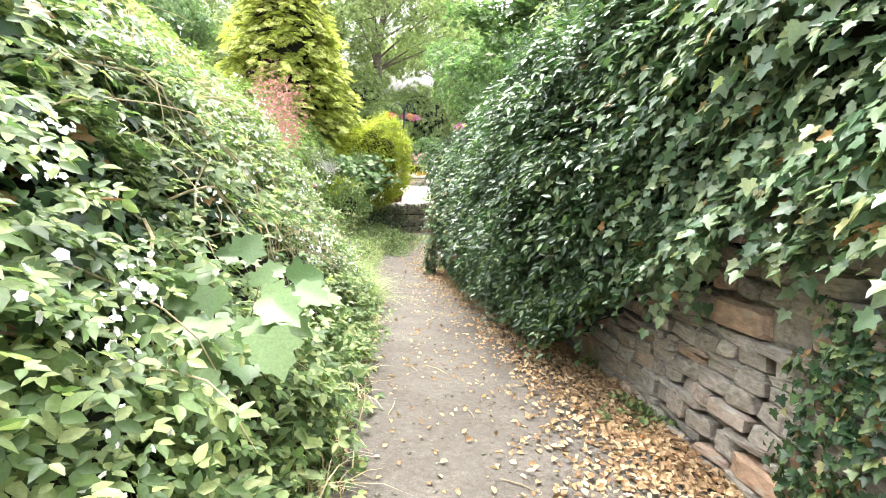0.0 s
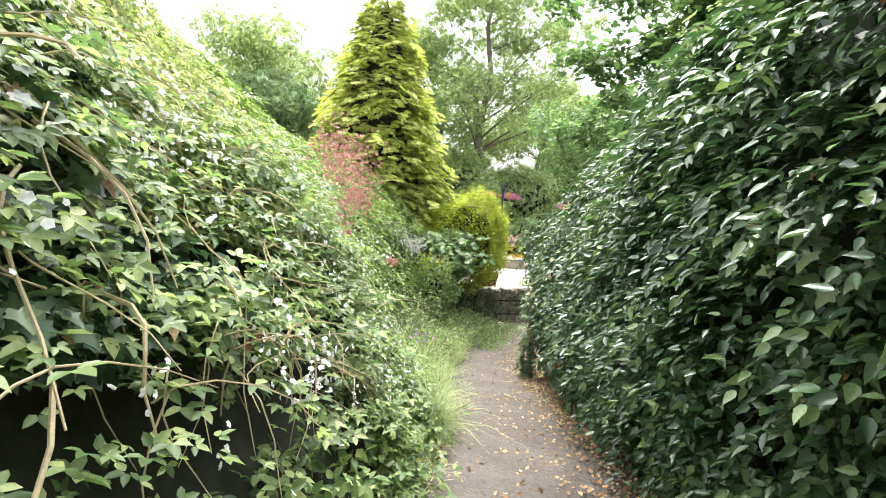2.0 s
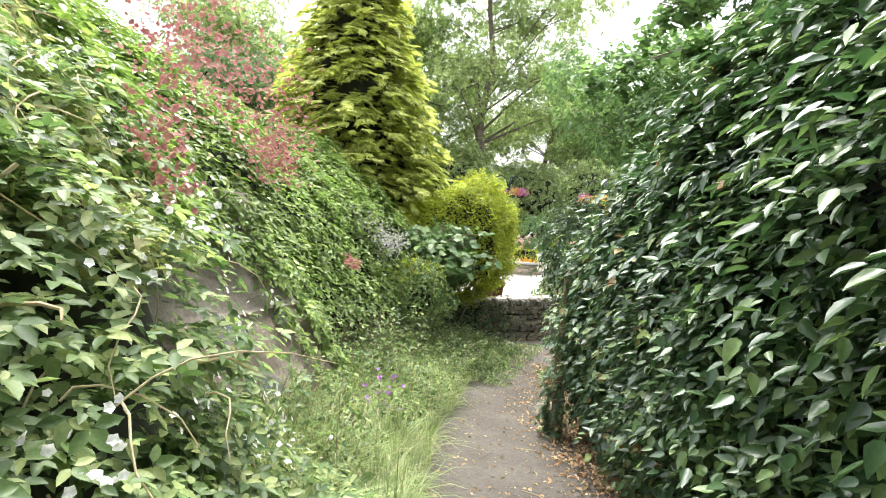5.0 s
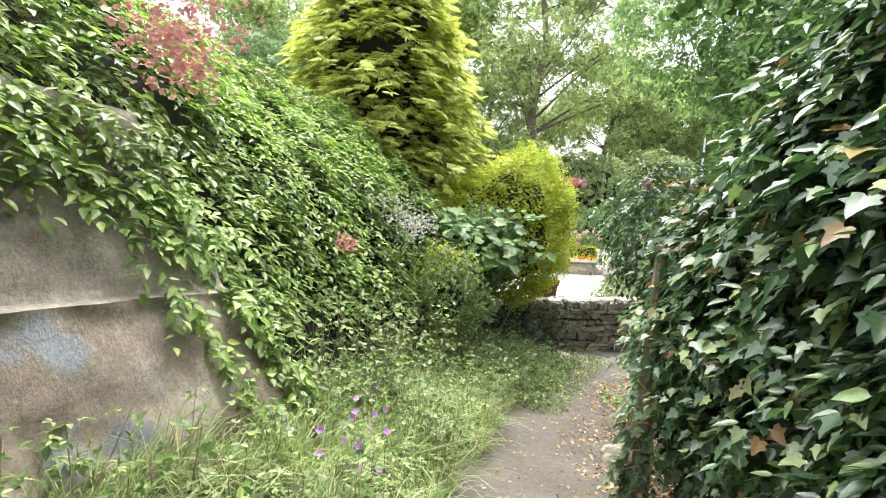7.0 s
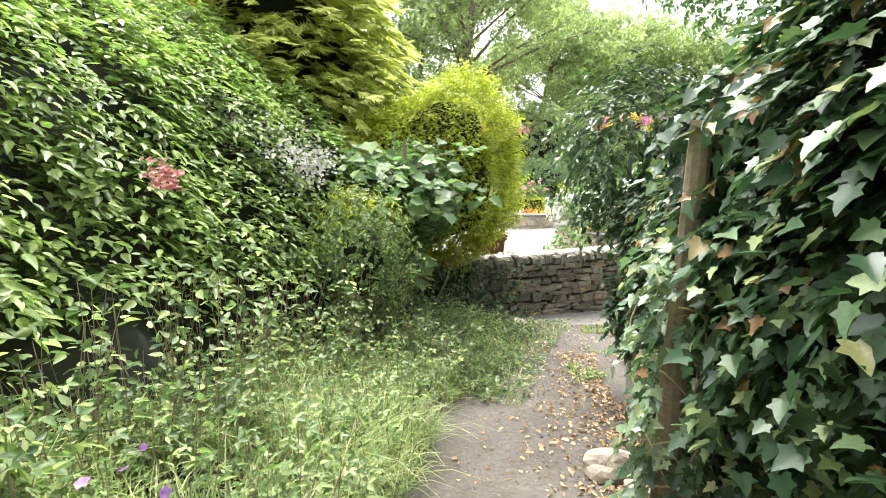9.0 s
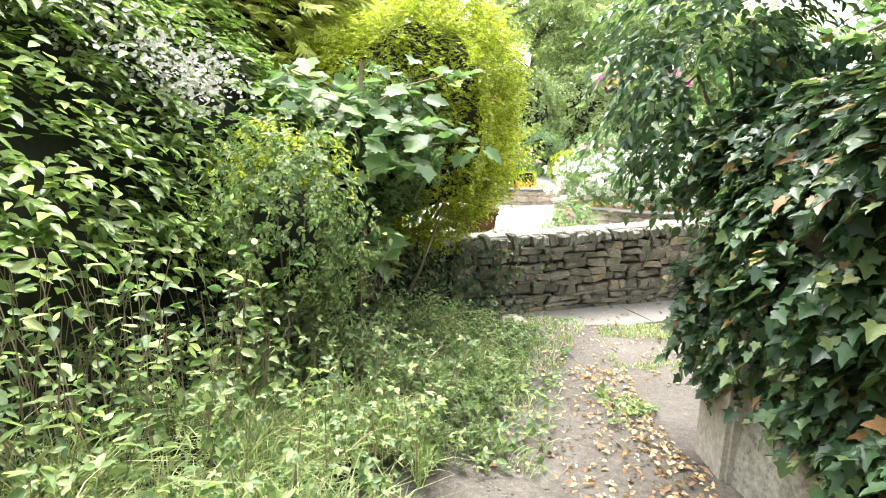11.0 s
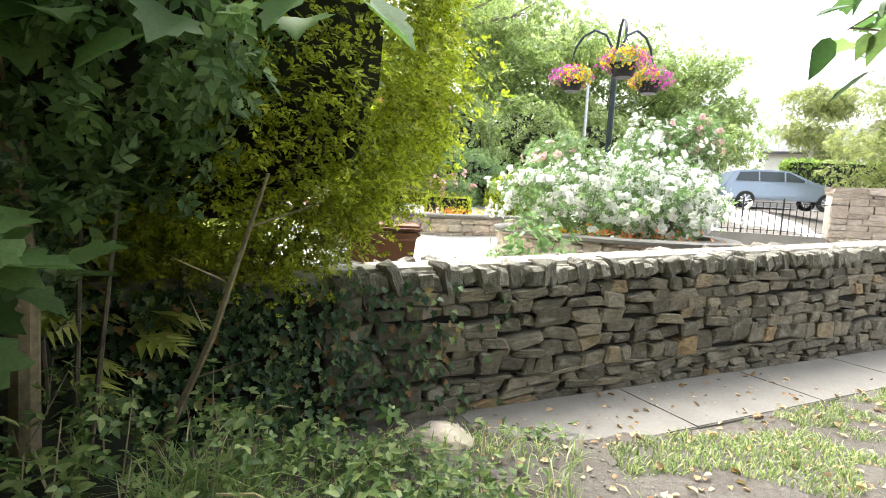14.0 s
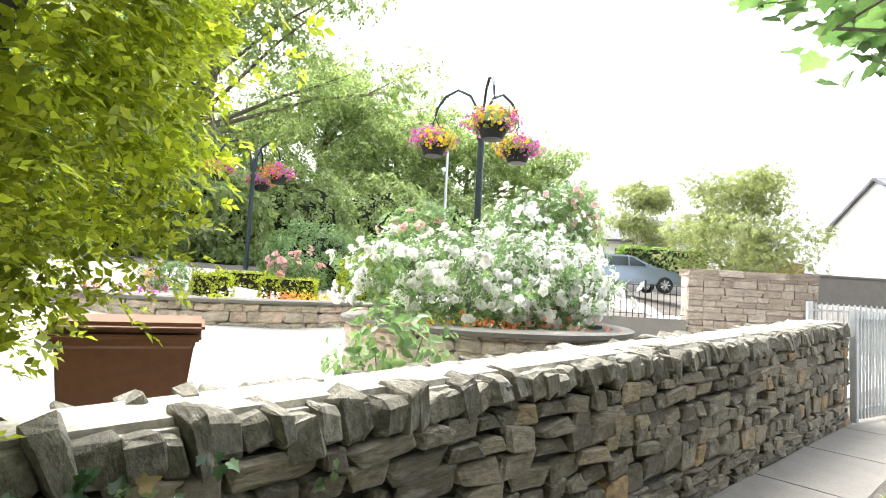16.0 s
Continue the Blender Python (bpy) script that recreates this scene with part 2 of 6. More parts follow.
def ground_material():
    """Trodden earth with grit on the path, soil and moss beside it."""
    m, n, l, b = mat_base("trodden_earth", 0.95)
    a = noise_node(n, l, 1.6, 6)
    ra = ramp_node(n, [(0.3, (0.095, 0.082, 0.066)), (0.7, (0.155, 0.137, 0.115))])
    l.new(a.outputs[0], ra.inputs[0])
    f = noise_node(n, l, 120, 4, 0.7)
    rf = ramp_node(n, [(0.3, (0.6, 0.6, 0.6)), (0.62, (1.05, 1.05, 1.05)), (0.75, (1.7, 1.65, 1.55))])
    l.new(f.outputs[0], rf.inputs[0])
    c = mix_col(n, l, ra.outputs[0], rf.outputs[0], 1.0, 'MULTIPLY')
    d = noise_node(n, l, 22, 7, 0.75)
    rd = ramp_node(n, [(0.32, (0.62, 0.6, 0.57)), (0.55, (1.0, 1.0, 1.0)), (0.72, (1.45, 1.42, 1.35))])
    l.new(d.outputs[0], rd.inputs[0])
    c = mix_col(n, l, c, rd.outputs[0], 1.0, 'MULTIPLY')
    g = noise_node(n, l, 5, 8, 0.75)
    rg = ramp_node(n, [(0.6, (0, 0, 0)), (0.72, (0.35, 0.35, 0.35))])
    l.new(g.outputs[0], rg.inputs[0])
    c = mix_col(n, l, c, (0.09, 0.075, 0.05), rg.outputs[0])
    l.new(c, b.inputs["Base Color"])
    bump_to(n, l, b, d.outputs[0], 0.9, 0.03)
    return m


def cement_material(name, stops, patch, scale):
    """Old render on a garden wall: buff cement with darker stone showing in patches and pale smears."""
    m, n, l, b = mat_base(name, 0.95)
    a = noise_node(n, l, 1.8, 7, 0.65)
    ra = ramp_node(n, stops)
    l.new(a.outputs[0], ra.inputs[0])
    tc = n.new("ShaderNodeTexCoord")
    warp = noise_node(n, l, 3.0, 4)
    add = n.new("ShaderNodeVectorMath")
    add.operation = 'MULTIPLY_ADD'
    add.inputs[1].default_value = (0.5, 0.5, 0.5)
    l.new(warp.outputs["Color"], add.inputs[0])
    l.new(tc.outputs["Object"], add.inputs[2])
    v = n.new("ShaderNodeTexVoronoi")
    v.inputs["Scale"].default_value = scale
    l.new(add.outputs[0], v.inputs["Vector"])
    rv = ramp_node(n, [(0.22, (0, 0, 0)), (0.40, (1, 1, 1))])
    l.new(v.outputs["Distance"], rv.inputs[0])
    stone = mix_col(n, l, (0.05, 0.055, 0.06), (0.36, 0.38, 0.40), v.outputs["Color"])
    inv = n.new("ShaderNodeMath")
    inv.operation = 'MULTIPLY_ADD'
    inv.inputs[1].default_value = -patch
    inv.inputs[2].default_value = patch
    l.new(rv.outputs[0], inv.inputs[0])
    c = mix_col(n, l, ra.outputs[0], stone, inv.outputs[0])
    f = noise_node(n, l, 45, 6, 0.7)
    rf = ramp_node(n, [(0.3, (0.7, 0.7, 0.7)), (0.7, (1.25, 1.25, 1.25))])
    l.new(f.outputs[0], rf.inputs[0])
    c = mix_col(n, l, c, rf.outputs[0], 1.0, 'MULTIPLY')
    crack = noise_node(n, l, 2.6, 8, 0.8)
    rc = ramp_node(n, [(0.485, (1, 1, 1)), (0.5, (0.35, 0.33, 0.3)), (0.515, (1, 1, 1))])
    l.new(crack.outputs[0], rc.inputs[0])
    c = mix_col(n, l, c, rc.outputs[0], 0.5, 'MULTIPLY')
    l.new(c, b.inputs["Base Color"])
    bump_to(n, l, b, f.outputs[0], 0.8, 0.012)
    return m


M_GROUND = ground_material()
M_CEMENT = cement_material("weathered_cement", [(0.3, (0.12, 0.095, 0.068)), (0.5, (0.22, 0.18, 0.135)), (0.7, (0.40, 0.345, 0.27))], 0.95, 2.4)
M_CEMENT_TOP = cement_material("buff_cement", [(0.3, (0.17, 0.14, 0.105)), (0.5, (0.27, 0.235, 0.185)), (0.7, (0.40, 0.355, 0.29))], 0.35, 1.6)

# ---- building blocks ----
rng = np.random.default_rng(7)


def raw_mesh(name, verts, loops, counts, material, smooth=False):
    """A mesh from arrays: corners, corner indices face by face, corners per face."""
    me = bpy.data.meshes.new(name)
    me.vertices.add(len(verts))
    me.vertices.foreach_set("co", np.asarray(verts, dtype=np.float32).ravel())
    me.loops.add(len(loops))
    me.loops.foreach_set("vertex_index", np.asarray(loops, dtype=np.int32))
    me.polygons.add(len(counts))
    starts = np.concatenate(([0], np.cumsum(counts)[:-1])).astype(np.int32)
    me.polygons.foreach_set("loop_start", starts)
    me.update(calc_edges=True)
    me.validate()
    if smooth:
        me.shade_smooth()
    me.materials.append(material)
    return me


def put(name, me, parent=None, label=""):
    ob = new(name, me)
    if parent is not None:
        ob.parent = parent
    if label:
        ob["label"] = label
    return ob


def thing(name, label, category, at=(0, 0, 0), group="", kind=""):
    e = new(name)
    e.matrix_world = Matrix.Translation(at)
    e.empty_display_size = 0.2
    return tagged(e, label, category, group, kind)


def part(name, bm, material, parent=None, label="", smooth=False):
    me = bpy.data.meshes.new(name)
    bm.to_mesh(me)
    bm.free()
    if smooth:
        me.shade_smooth()
    me.materials.append(material)
    return put(name, me, parent, label)


def box_bm(sx, sy, sz, at=(0, 0, 0), bevel=0.0, turn=0.0):
    bm = bmesh.new()
    bmesh.ops.create_cube(bm, size=1)
    bmesh.ops.scale(bm, vec=(sx, sy, sz), verts=bm.verts)
    if bevel:
        bmesh.ops.bevel(bm, geom=bm.edges[:], offset=bevel, segments=2, affect='EDGES')
    if turn:
        bmesh.ops.rotate(bm, cent=(0, 0, 0), matrix=Matrix.Rotation(turn, 3, 'Z'), verts=bm.verts)
    bmesh.ops.translate(bm, vec=at, verts=bm.verts)
    return bm


def tube_bm(points, radii, sides=8, bm=None):
    """A tapered tube along a line of points."""
    bm = bm or bmesh.new()
    pts = [Vector(p) for p in points]
    rings = []
    for i, p in enumerate(pts):
        d = (pts[min(i + 1, len(pts) - 1)] - pts[max(i - 1, 0)]).normalized()
        a = d.orthogonal().normalized() if i == 0 else (a_last - d * a_last.dot(d)).normalized()
        a_last = a
        c = d.cross(a)
        rings.append([bm.verts.new(p + radii[i] * (math.cos(k * math.tau / sides) * a + math.sin(k * math.tau / sides) * c)) for k in range(sides)])
    for r0, r1 in zip(rings, rings[1:]):
        for k in range(sides):
            bm.faces.new((r0[k], r0[(k + 1) % sides], r1[(k + 1) % sides], r1[k]))
    bm.faces.new(rings[0][::-1])
    bm.faces.new(rings[-1])
    return bm


def lathe_bm(profile, sides=24, at=(0, 0, 0)):
    """A turned shape: rings of (radius, height), closed where the radius is nothing."""
    bm = bmesh.new()
    rings = []
    for r, z in profile:
        rings.append([bm.verts.new((at[0] + r * math.cos(k * math.tau / sides), at[1] + r * math.sin(k * math.tau / sides), at[2] + z)) for k in range(sides)])
    for r0, r1 in zip(rings, rings[1:]):
        for k in range(sides):
            bm.faces.new((r0[k], r0[(k + 1) % sides], r1[(k + 1) % sides], r1[k]))
    bmesh.ops.remove_doubles(bm, verts=bm.verts, dist=1e-5)
    return bm


# leaf shapes: corners (across, along, off) and faces
def lobed(points, fold):
    """A leaf of two halves folded along its midrib, from the outline of one half."""
    k = len(points)
    v = [(0, 0, 0)] + [(x, y, fold * x) for x, y in points] + [(0, 1, -0.08)] + [(-x, y, fold * x) for x, y in points]
    return np.array(v, dtype=float), [list(range(0, k + 2)), [0, k + 1] + list(range(2 * k + 1, k + 1, -1))]


IVY = lobed([(0.17, -0.14), (0.42, -0.08), (0.36, 0.14), (0.56, 0.34), (0.28, 0.46), (0.15, 0.78)], 0.16)
OVATE = lobed([(0.27, 0.26), (0.22, 0.66)], 0.3)
POINTED = lobed([(0.17, 0.10), (0.27, 0.34), (0.14, 0.72)], 0.2)
LITE = lobed([(0.28, 0.42)], 0.3)
NARROW = lobed([(0.12, 0.4)], 0.3)
MAPLE = lobed([(0.20, -0.10), (0.46, -0.02), (0.44, 0.18), (0.62, 0.42), (0.50, 0.50), (0.34, 0.52), (0.33, 0.74), (0.18, 0.78)], 0.16)
CURLED = lobed([(0.33, 0.25), (0.27, 0.7)], 0.55)
PETAL = lobed([(0.36, 0.3), (0.40, 0.75)], 0.4)


def join_shapes(shapes):
    vs, fs, k = [], [], 0
    for (v, f), m in shapes:
        mm = np.array(m)
        vs.append(v @ mm[:3, :3].T + mm[:3, 3])
        fs += [[i + k for i in face] for face in f]
        k += len(v)
    return np.concatenate(vs), fs


def turned(x, y, rz, s, tilt=0):
    return Matrix.Translation((x, y, 0)) @ Matrix.Rotation(rz, 4, 'Z') @ Matrix.Rotation(tilt, 4, 'X') @ Matrix.Scale(s, 4)


TRIPLE = join_shapes([(OVATE, turned(0, 0.35, 0, 0.65)), (OVATE, turned(0.05, 0.33, -1.2, 0.55)), (OVATE, turned(-0.05, 0.33, 1.2, 0.55))])
SPRAY = join_shapes([(NARROW, turned(0, 0, 0, 1.0))] + [(NARROW, turned(0, 0.15 + 0.17 * i, s * 0.75, 0.62 - 0.1 * i)) for i in range(4) for s in (-1, 1)])
TWIG = join_shapes([(LITE, turned(0, 0.58, 0, 0.48))] + [(LITE, turned(0, 0.08 + 0.26 * i, s * 0.9, 0.46, 0.3)) for i in range(2) for s in (-1, 1)])
FLORET = join_shapes([(PETAL, turned(0, 0, i * math.tau / 5, 0.5, 0.35)) for i in range(5)])
ROSE = join_shapes([(PETAL, turned(0, 0, i * math.tau / 5, 0.55, 0.25)) for i in range(5)] + [(PETAL, turned(0, 0, 0.5 + i * math.tau / 4, 0.4, 0.9)) for i in range(4)])


def unit(a):
    return a / np.maximum(np.linalg.norm(a, axis=1, keepdims=True), 1e-9)


def foliage_mesh(name, P, N, size, shape, material, hang=0.6, jitter=0.5, along=None):
    """Many leaves in one mesh: at P, facing N more or less, tips towards gravity (or along)."""
    n = len(P)
    nn = unit(N + rng.normal(0, jitter, (n, 3)))
    tip = (np.array([[0, 0, -1.0]]) * hang if along is None else along) + rng.normal(0, 0.55, (n, 3))
    tip = unit(tip - nn * np.sum(tip * nn, axis=1, keepdims=True))
    side = np.cross(tip, nn)
    s = (size * rng.uniform(0.6, 1.3, n))[:, None, None]
    v, f = shape
    bend = rng.uniform(-0.25, 0.15, n)[:, None]
    local_z = v[:, 2][None] + bend * (v[:, 1] ** 2)[None]
    pts = P[:, None] + s * (v[:, 0][None, :, None] * side[:, None] + v[:, 1][None, :, None] * tip[:, None] + local_z[:, :, None] * nn[:, None])
    flat = np.concatenate([np.array(x) for x in f])
    loops = (flat[None] + (np.arange(n) * len(v))[:, None]).ravel()
    counts = np.tile([len(x) for x in f], n)
    return raw_mesh(name, pts.reshape(-1, 3), loops, counts, material)


def shoots(P, N, k, length, spread=0.5, lift=0.3, droop=0.5, face=0.5):
    """Leafy shoots growing out of a surface: places, normals and tip directions of k leaves on each."""
    n = len(P)
    z = np.array([[0, 0, 1.0]])
    D = unit(N + rng.normal(0, spread, (n, 3)) + lift * z)
    L = (length * rng.uniform(0.45, 1.35, n))[:, None]
    S = unit(np.cross(D, z) + 1e-6)
    pts, nrm, tip = [], [], []
    for j in range(k):
        q = (j + 0.6) / k
        d = unit(D - 2 * droop * q * z)
        pts.append(P + D * L * q - z * droop * L * q * q)
        nrm.append(z * 1.0 + N * face)
        tip.append(d * (0.9 + 0.9 * (j == k - 1)) + S * (1.1 if j % 2 else -1.1) * (j < k - 1) - 0.35 * z)
    return np.concatenate(pts), np.concatenate(nrm), np.concatenate(tip) * 1.3


def blades_mesh(name, P, height, width, material, lean=0.5, up=None):
    """Grass: bent tapering blades."""
    n = len(P)
    a = rng.uniform(0, math.tau, n)
    d = np.stack([np.cos(a), np.sin(a), np.zeros(n)], 1)
    s = np.stack([-np.sin(a), np.cos(a), np.zeros(n)], 1)
    h = (height * rng.uniform(0.5, 1.3, n))[:, None]
    k = (rng.uniform(0.1, 1.0, n) * lean)[:, None]
    w = (width * rng.uniform(0.7, 1.3, n))[:, None]
    z = np.array([[0, 0, 1.0]])
    rows = []
    for q, wq in ((0, 1), (0.4, 0.9), (0.75, 0.6)):
        c = P + h * (q * z * (1 - 0.35 * k * q) + d * k * q * q)
        rows += [c - s * w * wq, c + s * w * wq]
    rows.append(P + h * (z * (1 - 0.45 * k) + d * k))
    v = np.stack(rows, 1)
    idx = np.array([0, 1, 3, 2, 2, 3, 5, 4, 4, 5, 6])
    loops = (idx[None] + (np.arange(n) * 7)[:, None]).ravel()
    return raw_mesh(name, v.reshape(-1, 3), loops, np.tile([4, 4, 3], n), material)


def wob(x, y, z, seed=0.0, scale=1.0):
    """A smooth uneven number at each place, about -1 to 1."""
    x, y, z = (np.asarray(c, dtype=float) * scale for c in (x, y, z))
    return (np.sin(1.7 * x + 2.3 * y + 1.1 * z + seed) + np.sin(-2.9 * x + 1.3 * y + 2.7 * z + 1.7 * seed + 1) + np.sin(0.7 * x - 3.7 * y + 4.1 * z + 2.1 * seed + 2) + 0.6 * np.sin(5.3 * x + 6.1 * y - 4.7 * z + seed * 3)) / 3.2


def sheet_points(fn, n, u0, u1, v0=0.0, v1=1.0):
    """Random places and outward normals on a surface fn(u, v)."""
    u, v = rng.uniform(u0, u1, n), rng.uniform(v0, v1, n)
    e = 0.02
    p = fn(u, v)
    du = fn(u + e, v) - p
    dv = fn(u, v + e) - p
    return p, unit(np.cross(du, dv)), u, v


def sheet_mesh(name, fn, nu, nv, u0, u1, material, inward=0.0, v0=0.0, v1=1.0):
    u, v = np.meshgrid(np.linspace(u0, u1, nu), np.linspace(v0, v1, nv), indexing='ij')
    u, v = u.ravel(), v.ravel()
    p = fn(u, v)
    if inward:
        e = 0.02
        p = p - inward * unit(np.cross(fn(u + e, v) - p, fn(u, v + e) - p))
    i, j = np.meshgrid(np.arange(nu - 1), np.arange(nv - 1), indexing='ij')
    a = (i * nv + j).ravel()
    loops = np.stack([a, a + nv, a + nv + 1, a + 1], 1).ravel()
    return raw_mesh(name, p, loops, np.full(len(a), 4), material, True)

# ---- ground and large structure ----
GY = [-6, 0, 3.5, 8, 13, 16, 18.5, 60]
GZ = [1.0, 0, -0.62, -1.62, -2.68, -2.98, -3.1, -3.1]
WALL_A = np.array([-4.6, 16.55])
WALL_D = np.array([0.894, 0.448])
WALL_L = 12.3


def lane_z(y):
    return np.interp(y, GY, GZ)


def beyond(x, y):
    """Metres past the lane wall's line, on the garden side."""
    return (y - WALL_A[1]) * WALL_D[0] - (x - WALL_A[0]) * WALL_D[1]


def ground_z(x, y):
    x, y = np.asarray(x, dtype=float), np.asarray(y, dtype=float)
    b = beyond(x, y)
    z = lane_z(y) + np.interp(b, [0.2, 0.9, 4, 7, 10, 15, 40, 300], [0, 0.15, 0.62, 1.0, 1.75, 1.9, 2.3, 3.0])
    return z + 0.015 * wob(x, y, 0, 3, 2.0)


def foot_x(y):
    """The left edge of the trodden path."""
    return np.interp(y, [-3, 2, 6, 9, 14, 16.5, 18], [-0.4, -0.5, -0.78, -1.08, -1.12, -0.75, -0.4])


def wall_x(y):
    """The foot of the rubble wall on the other side."""
    return np.interp(y, [-4, 2.4, 7, 9, 13, 15.5], [1.9, 1.82, 1.64, 1.25, 0.58, 0.22])


def grid_axis(lo, hi, near0, near1, step):
    a = list(np.arange(near0, near1, step))
    k, s, up = near1, step, []
    while k < hi:
        up.append(k)
        s *= 1.35
        k += s
    k, s, down = near0, step, []
    while k > lo:
        s *= 1.35
        k -= s
        down.append(k)
    return np.array(down[::-1] + a + up + [hi])


gx, gy = grid_axis(-400, 400, -3, 8, 0.15), grid_axis(-300, 700, -3, 24, 0.15)
X, Y = np.meshgrid(gx, gy, indexing='ij')
V = np.stack([X.ravel(), Y.ravel(), ground_z(X, Y).ravel()], 1)
I, J = np.meshgrid(np.arange(len(gx) - 1), np.arange(len(gy) - 1), indexing='ij')
A = (I * len(gy) + J).ravel()
me = raw_mesh("ground", V, np.stack([A, A + len(gy), A + len(gy) + 1, A + 1], 1).ravel(), np.full(len(A), 4), M_GROUND, True)
ground = tagged(put("ground", me), "trodden grey-brown earth lane running downhill with grit", "ground", kind="structure")


def along_wall(s, off=0.0, z=0.0):
    """A place s metres along the lane wall, off metres out on the lane side."""
    p = WALL_A + s * WALL_D + off * np.array([WALL_D[1], -WALL_D[0]])
    return (p[0], p[1], z)


WALL_TURN = math.atan2(WALL_D[1], WALL_D[0])
BASE = -3.12
# core of the lane wall
lane_wall = thing("wall_lane", "low grey drystone wall with upright coping stones beside the pavement", "wall", along_wall(0, 0, BASE), kind="structure")
lane_wall.rotation_euler = (0, 0, WALL_TURN)


def rise(x):
    """How much taller the wall grows along its length."""
    return (1.1 + 0.036 * (x - 4.5)) / 1.1


def risen(bm):
    for w in bm.verts:
        w.co.z *= rise(w.co.x)
    return bm


part("wall_core", risen(box_bm(WALL_L, 0.42, 0.95, (WALL_L / 2, 0.29, 0.455))), M_JOINT, lane_wall)
part("mortar_top", risen(box_bm(WALL_L, 0.38, 0.18, (WALL_L / 2, 0.28, 1.0), 0.03)), M_MORTAR, lane_wall, "pale mortar between two rows of coping stones")

# pavement flags along the wall
pavement = thing("pavement", "pale concrete pavement strip at the foot of the wall", "pavement", along_wall(0, 0, -3.145), kind="structure")
pavement.rotation_euler = (0, 0, WALL_TURN)
s0 = 4.2
for k in range(6):
    w = 1.55
    bm = box_bm(w - 0.005, 0.78, 0.12, (s0 + w * (k + 0.5), -0.40, 0.0), 0.008)
    part("paving_slab", bm, M_CONC, pavement)


# ---- the rubble wall and its ivy ----
def rubble_fn(u, v):
    x = wall_x(u) + 0.0 * v
    return np.stack([x + 0.10 * v, u, lane_z(u) - 0.1 + 2.1 * v], 1)


right_wall = thing("wall_rubble", "old pinkish rubble stone retaining wall under ivy", "wall", (0, 0, 0), kind="structure")
put("wall_core", sheet_mesh("wall_core", lambda u, v: rubble_fn(u, v) + np.array([[0.05, 0, 0]]), 60, 6, -4, 14.9, M_RUBBLE_MORTAR), right_wall)
bm = box_bm(0.75, 0.5, 1.7, (wall_x(14.9) + 0.42, 14.85, lane_z(14.9) + 0.75), 0.03)
part("end_pier", bm, M_MORTAR, right_wall, "grey cement-faced end of the wall")


def ivy_fn(u, v):
    hem = np.interp(u, [-4, 2.0, 2.9, 3.9, 4.6, 9, 12, 13.5, 15.4], [1.7, 1.55, 1.25, 0.9, 0.4, 0.25, 0.35, 0.5, 0.6]) + 0.14 * wob(u, 0, 0, 2.0, 2.6)
    top = np.interp(u, [-4, 3, 6, 8.5, 10.5, 11.5, 13, 15.6], [3.6, 3.8, 4.0, 3.8, 3.2, 2.85, 2.5, 2.4])
    out = np.interp(u, [-4, 2, 3.6, 4.8, 6.5, 9, 11, 12.4, 13, 15.6], [0.05, 0.08, 0.3, 0.75, 0.88, 0.7, 0.55, 0.5, 0.12, 0.05])
    z = lane_z(u) + hem + (top - hem) * v
    k = np.clip((u - 8) / 2.0, 0, 1)
    belly = (1 - k) * np.sin(np.pi * np.clip(v * 0.82 + 0.10, 0, 1)) ** 0.7 + k * np.interp(v, [0, 0.25, 0.6, 0.85, 1.0], [0.2, 0.8, 1.0, 1.0, 0.7])
    x = wall_x(u) - 0.06 - out * belly + (1 - k) * 2.6 * np.clip(v - 0.75, 0, 1) + k * 5.0 * np.clip(v - 0.86, 0, 1) + np.interp(u, [12.4, 13.2], [0.0, 0.15])
    d = 0.13 * wob(u, z, v, 1.0, 1.6) + 0.09 * wob(u, z, v, 4.0, 4.5)
    return np.stack([x + d, u + 0.05 * wob(u, z, v, 2, 2), z], 1)


def tufts(p, nn, amount, scale):
    """Moves leaves out into tufts, with hollows between."""
    return p + nn * (amount * wob(p[:, 0], p[:, 1], p[:, 2], 3.0, scale))[:, None]


def leaf_thing(name, label, category, meshes, core=None):
    e = thing(name, label, category, (0, 0, 0), kind="stuff")
    for n, me in meshes:
        put(n, me, e)
    return e


def flip(fn):
    """Points and normals that face the lane (towards -x)."""
    def f(n, u0, u1, v0=0.0, v1=1.0, depth=0.12):
        p, nn, u, v = sheet_points(fn, n, u0, u1, v0, v1)
        s = np.where(nn[:, :1] > 0, -1, 1)
        nn = nn * s
        return p - nn * (rng.uniform(0, 1, (n, 1)) ** 1.5) * depth + nn * 0.02, nn, u, v
    return f


ivy_pts = flip(ivy_fn)
LIFT = np.array([[0, 0, 0.45]])
p, nn, u, v = ivy_pts(5000, 0.2, 4.6, 0, 1, 0.16)
keep = (wob(p[:, 0], p[:, 1], p[:, 2], 3.0, 3.4) > -0.5) & (rng.uniform(0, 1, len(u)) < np.interp(u, [3.4, 4.6], [1, 0.3]))
p, fa, al = shoots(tufts(p, nn, 0.06, 4.2)[keep], nn[keep], 5, 0.2, 0.5, -0.1, 0.7, 1.3)
near_ivy = ("near_leaves", foliage_mesh("near_leaves", p, fa, 0.07, IVY, M_IVY_PALE, 0.8, 0.4, along=al))
p, nn, u, v = ivy_pts(7800, 8.0, 15.2, 0, 1, 0.2)
keep = (wob(p[:, 0], p[:, 1], p[:, 2], 3.0, 3.6) > -0.32) & (rng.uniform(0, 1, len(u)) < np.interp(u, [8.0, 9.2], [0.25, 1]))
